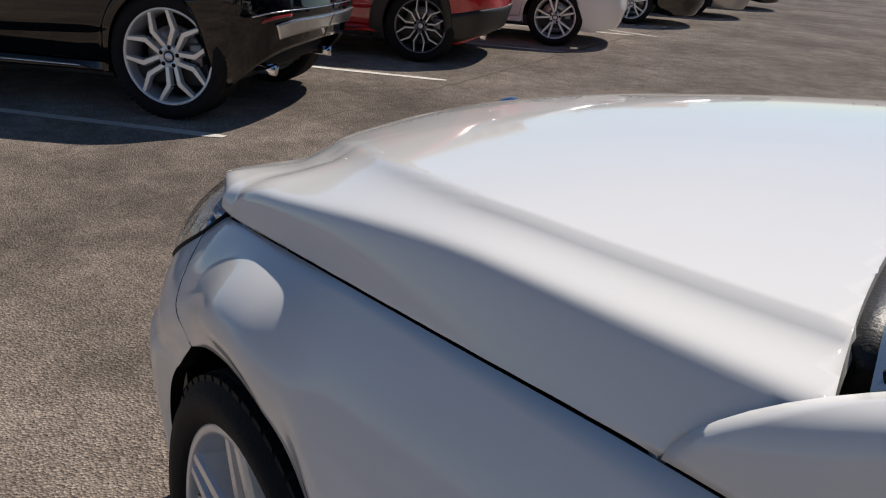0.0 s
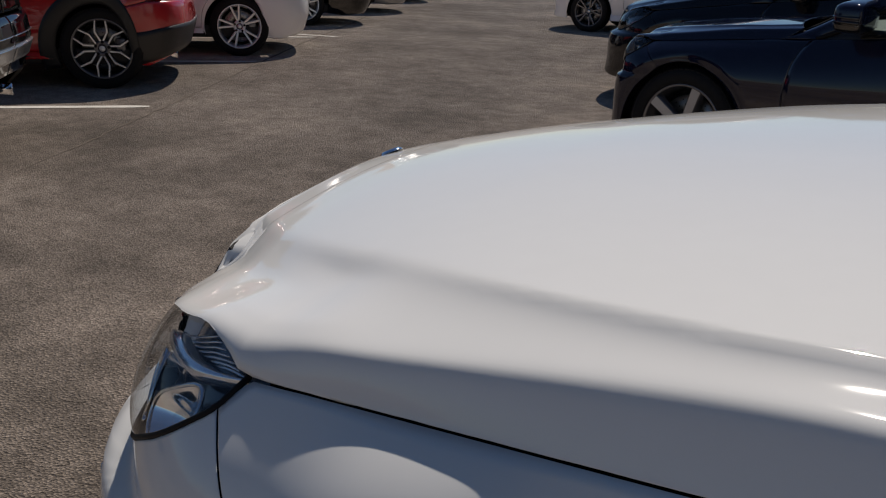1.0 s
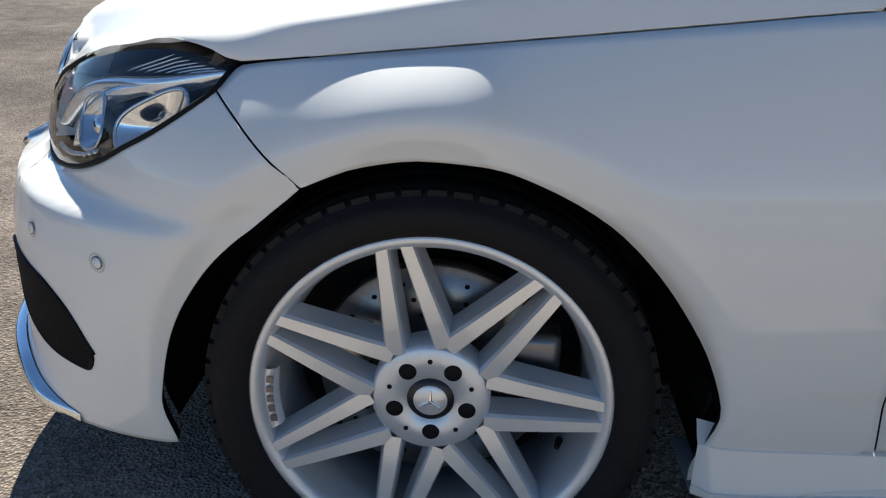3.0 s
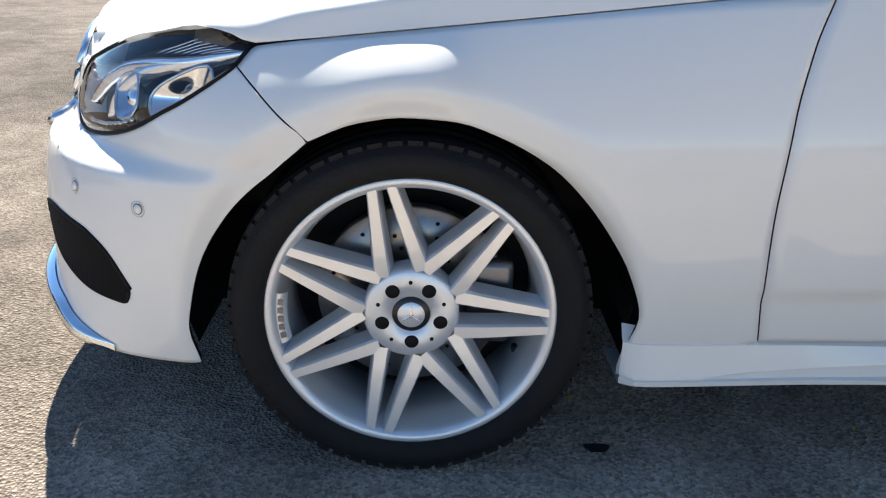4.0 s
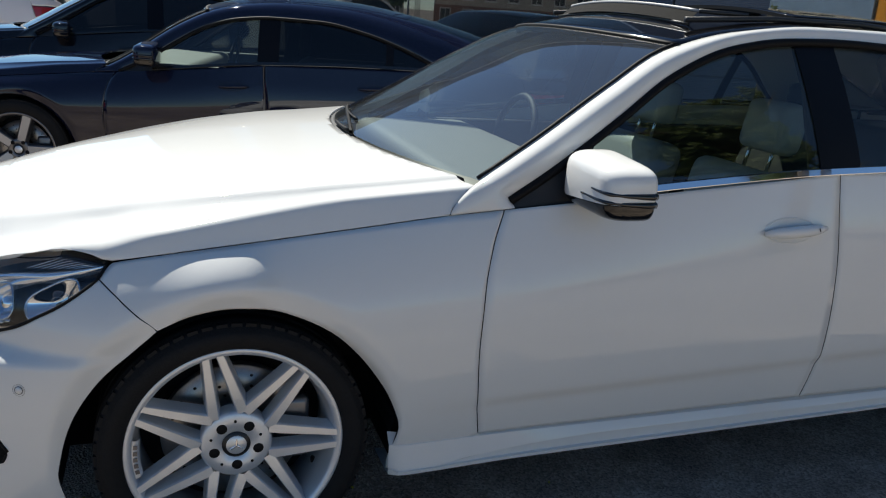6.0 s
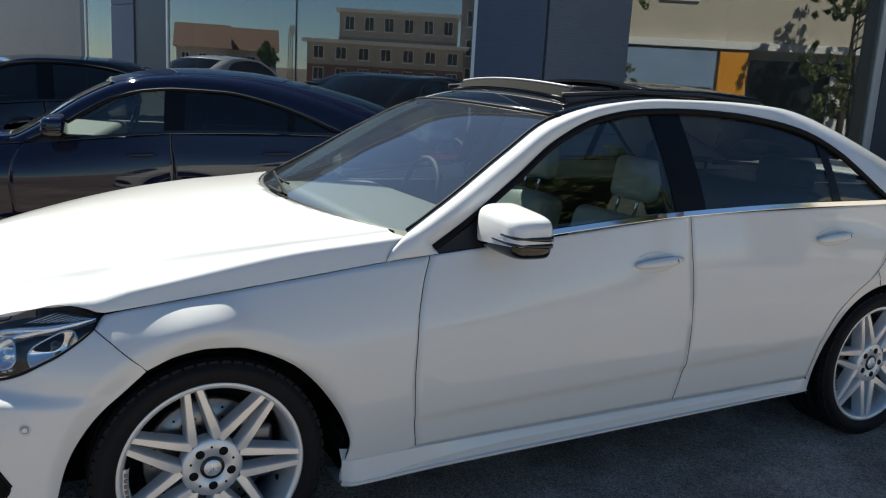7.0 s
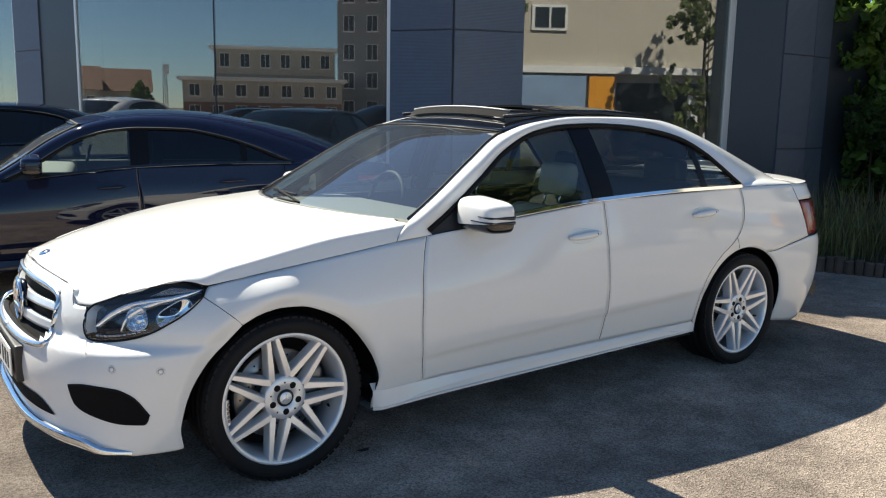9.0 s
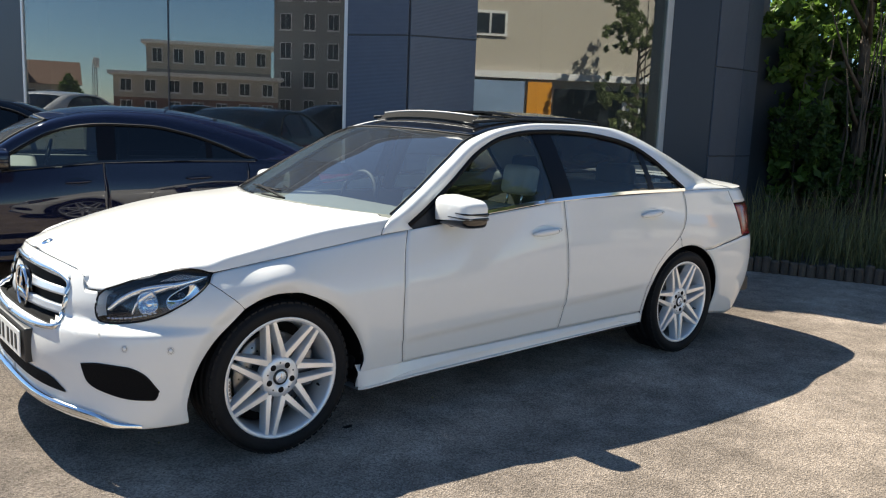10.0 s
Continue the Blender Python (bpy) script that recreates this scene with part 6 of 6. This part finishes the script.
for k in range(5200):
    t, o = rng.uniform(0, 1), rng.uniform(0.08, 1.6) ** 1.0
    p = np.array(B0.lerp(B1, t)) + np.array((0.9, 0.42, 0)) * o
    hgt = rng.uniform(0.25, 0.75) * (0.6 + 0.4 * o)
    a = rng.uniform(0, 6.28)
    lean = np.array((math.cos(a), math.sin(a), 0)) * hgt * rng.uniform(0.1, 0.5)
    w = np.array((-math.sin(a), math.cos(a), 0)) * 0.006
    i = len(verts)
    q = p + np.array((0, 0, 0.08))
    m1, tip = q + lean * 0.35 + np.array((0, 0, hgt * 0.6)), q + lean + np.array((0, 0, hgt))
    verts += [tuple(q - w), tuple(q + w), tuple(m1 + w * 0.8), tuple(m1 - w * 0.8), tuple(tip)]
    faces += [(i, i + 1, i + 2, i + 3), (i + 3, i + 2, i + 4)]
tagged(mesh("grass", verts, faces, GRASS, smooth=False), "long rough grass growing behind the log edging", "grass", kind="stuff")

# ---- buildings across the road, seen in the glass ----
RENDER_W = mat("cream_render", (0.55, 0.50, 0.42), 0.85, var=0.12, scale=0.6)
BRICKY = mat("red_brickwork", (0.30, 0.15, 0.10), 0.85, var=0.3, scale=1.5)
DARKW = mat("dark_window_pane", (0.02, 0.025, 0.03), 0.08)
WFRAME = mat("white_window_frame", (0.75, 0.75, 0.73), 0.5)
TILE = mat("brown_roof_tile", (0.22, 0.12, 0.08), 0.85, var=0.3, scale=3)
GREYW = mat("grey_wall", (0.30, 0.30, 0.30), 0.85, var=0.1, scale=0.7)


def block(name, p, q, depth, z1, wall, storeys, bays, label, roof=True, zbase=0.0, band=None):
    """A building with its front from p to q on the plan; windows with frames, sills and panes, and a roof slab."""
    p, q = Vector((p[0], p[1], 0)), Vector((q[0], q[1], 0))
    d = q - p
    L = d.length
    root = tagged(new(name), label, "building")
    root.matrix_basis = Matrix.Translation(p) @ Matrix.Rotation(math.atan2(d.y, d.x), 4, "Z")
    part("wall", box((0, 0.0, zbase), (L, depth, z1)), wall, root, smooth=False)
    if band:
        part("wall_band", box((0.02, -0.05, zbase), (L - 0.02, 0.01, band[0])), band[1], root, smooth=False)
    if roof:
        part("roof", box((-0.5, -0.6, z1), (L + 0.5, depth + 0.5, z1 + 0.35), 0.03), WFRAME if wall is RENDER_W else TILE, root, smooth=False)
    sh_ = (z1 - zbase) / storeys
    bw = L / max(bays, 1)
    for i in range(storeys):
        for j in range(bays):
            x0, z0 = (j + 0.28) * bw, zbase + (i + 0.28) * sh_
            w, h = bw * 0.42, sh_ * 0.52
            win = new("window")
            win.parent = root
            part("frame", box((x0 - 0.08, -0.10, z0 - 0.08), (x0 + w + 0.08, -0.051, z0 + h + 0.08)), WFRAME, win, smooth=False)
            for a, b in ((x0, x0 + w / 2 - 0.03), (x0 + w / 2 + 0.03, x0 + w)):
                part("pane", box((a, -0.115, z0), (b, -0.101, z0 + h)), DARKW, win, smooth=False)
            part("sill", box((x0 - 0.15, -0.22, z0 - 0.16), (x0 + w + 0.15, -0.05, z0 - 0.08)), WFRAME, win, smooth=False)
    return root


def on(b, r, o=(12.16, 0.79)):
    return (o[0] + math.sin(radians(b)) * r, o[1] + math.cos(radians(b)) * r)


block("apartment_building", on(-65.5, 97), on(-57.7, 97), 14, 7.9, RENDER_W, 3, 6, "cream rendered three-storey apartment building with white windows", band=(5.2, GREYW))
block("apartment_building", on(-72, 90), on(-65.7, 93), 14, 15.0, GREYW, 5, 4, "grey apartment building with white windows")
block("low_building", on(-66, 86), on(-55.7, 86), 6, 4.1, RENDER_W, 2, 7, "two-storey cream and brick building with white windows", band=(2.0, BRICKY))
for b, r in ((-51.5, 88), (-48.5, 84)):
    h = block("house", on(b - 2.2, r), on(b + 1.0, r), 8, 2.9, RENDER_W, 1, 3, "cream house with a brown tiled pitched roof", roof=False)
    L = (Vector(on(b + 1.0, r)) - Vector(on(b - 2.2, r))).length
    vs = [(-0.3, -0.4, 2.9), (L + 0.3, -0.4, 2.9), (L + 0.3, 8.4, 2.9), (-0.3, 8.4, 2.9), (-0.3, 4, 5.2), (L + 0.3, 4, 5.2)]
    mesh("roof", vs, [(0, 1, 5, 4), (2, 3, 4, 5), (1, 2, 5), (3, 0, 4), (3, 2, 1, 0)], TILE, h, smooth=False)
x, y = on(-53.2, 80)
tree(x, y, 3.4, blobs_for(21, 12, (-0.5, -0.5, 1.2), (0.5, 0.5, 3.4), 0.5), 2500, "small tree across the road", 21, 0.14)
mx_, my_ = on(-54.6, 84)
mast = tagged(new("mast"), "thin grey lattice mast with antenna panels", "mast")
mast.location = (mx_, my_, 0)
MASTM = mat("mast_steel", (0.25, 0.25, 0.26), 0.5, metal=0.5)
for dx, dy in ((-0.2, -0.2), (0.2, -0.2), (0.0, 0.2)):
    part("mast_leg", tube([(dx, dy, 0), (dx * 0.7, dy * 0.7, 5.2)], 0.04, 6), MASTM, mast)
for k in range(9):
    part("mast_brace", tube([(-0.2, -0.2, 0.3 + 0.5 * k), (0.2, -0.2, 0.6 + 0.5 * k)], 0.025, 5), MASTM, mast)
for dx in (-0.3, 0.0, 0.3):
    part("antenna", box((dx - 0.08, -0.3, 4.5), (dx + 0.08, -0.2, 5.4), 0.02), WFRAME, mast)
# gabled shop house reflected in the side window
o2 = (-1.66, 10.38)
shop = block("shop_house", on(120, 34, o2), on(141, 31, o2), 8, 6.4, RENDER_W, 1, 0, "beige rendered shop house with a gable and a bright fascia", roof=False, zbase=0)
ORANGE, SIGNB, SIGNW = mat("orange_sign", (0.75, 0.32, 0.02), 0.5), mat("blue_sign", (0.28, 0.40, 0.60), 0.5, var=0.3, scale=1.2), mat("white_sign", (0.8, 0.8, 0.8), 0.5)
LS = (Vector(on(141, 31, o2)) - Vector(on(120, 34, o2))).length
part("fascia", box((0.3, -0.25, 2.9), (LS - 0.3, -0.02, 3.15), 0.01), SIGNW, shop, smooth=False)
part("sign", box((LS * 0.555, -0.2, 1.2), (LS * 0.63, -0.02, 2.8), 0.01), ORANGE, shop, smooth=False)
part("sign", box((LS * 0.64, -0.2, 1.6), (LS * 0.95, -0.02, 2.8), 0.01), SIGNB, shop, smooth=False)
mesh("gable", [(0, 0, 6.4), (LS, 0, 6.4), (LS * 0.75, 0, 9.4), (0, 0.3, 6.4), (LS, 0.3, 6.4), (LS * 0.75, 0.3, 9.4)], [(0, 1, 2), (5, 4, 3), (0, 2, 5, 3), (1, 4, 5, 2)], RENDER_W, shop, smooth=False)
win = new("window")
win.parent = shop
part("frame", box((LS * 0.70, -0.08, 4.4), (LS * 0.70 + 1.3, -0.002, 5.3)), WFRAME, win, smooth=False)
for k in range(2):
    part("pane", box((LS * 0.70 + 0.1 + 0.58 * k, -0.10, 4.5), (LS * 0.70 + 0.6 + 0.58 * k, -0.081, 5.2)), DARKW, win, smooth=False)
part("shop_front", box((LS * 0.24, -0.12, 0.2), (LS * 0.545, -0.02, 2.6), 0.01), DARKW, shop, smooth=False)
part("shop_door", box((LS * 0.27, -0.18, 0.2), (LS * 0.33, -0.121, 2.2), 0.01), SIGNW, shop, smooth=False)
for u, seed in ((0.98, 41), (0.36, 42)):
    p = shop.matrix_basis @ Vector((LS * u, -2.6, 0))
    tree(p.x, p.y, 5.2, blobs_for(seed, 46, (-1.5, -0.9, 1.0), (1.5, 0.9, 6.2), 0.5), 7000, "light green tree before the shop house, its leaf colour brightened", seed, 0.09, leaf=LEAF3)
# fence at the far end of the lane
POST = mat("fence_steel", (0.10, 0.10, 0.10), 0.5, metal=0.6)
fence = tagged(new("fence"), "low steel fence at the far end of the lane", "fence")
for k in range(14):
    part("post", tube([(-21 + k * 0.9, 36 + k * 0.42, 0), (-21 + k * 0.9, 36 + k * 0.42, 1.0)], 0.04, 6), POST, fence)
for z in (0.5, 0.95):
    part("rail", tube([(-21, 36, z), (-21 + 13 * 0.9, 36 + 13 * 0.42, z)], 0.03, 6), POST, fence)

# daylight enters the lamps through their clear lenses
for ob in bpy.data.objects:
    if ob.type == "MESH" and ob.data.materials and ob.data.materials[0] == LENS:
        ob.visible_shadow = False
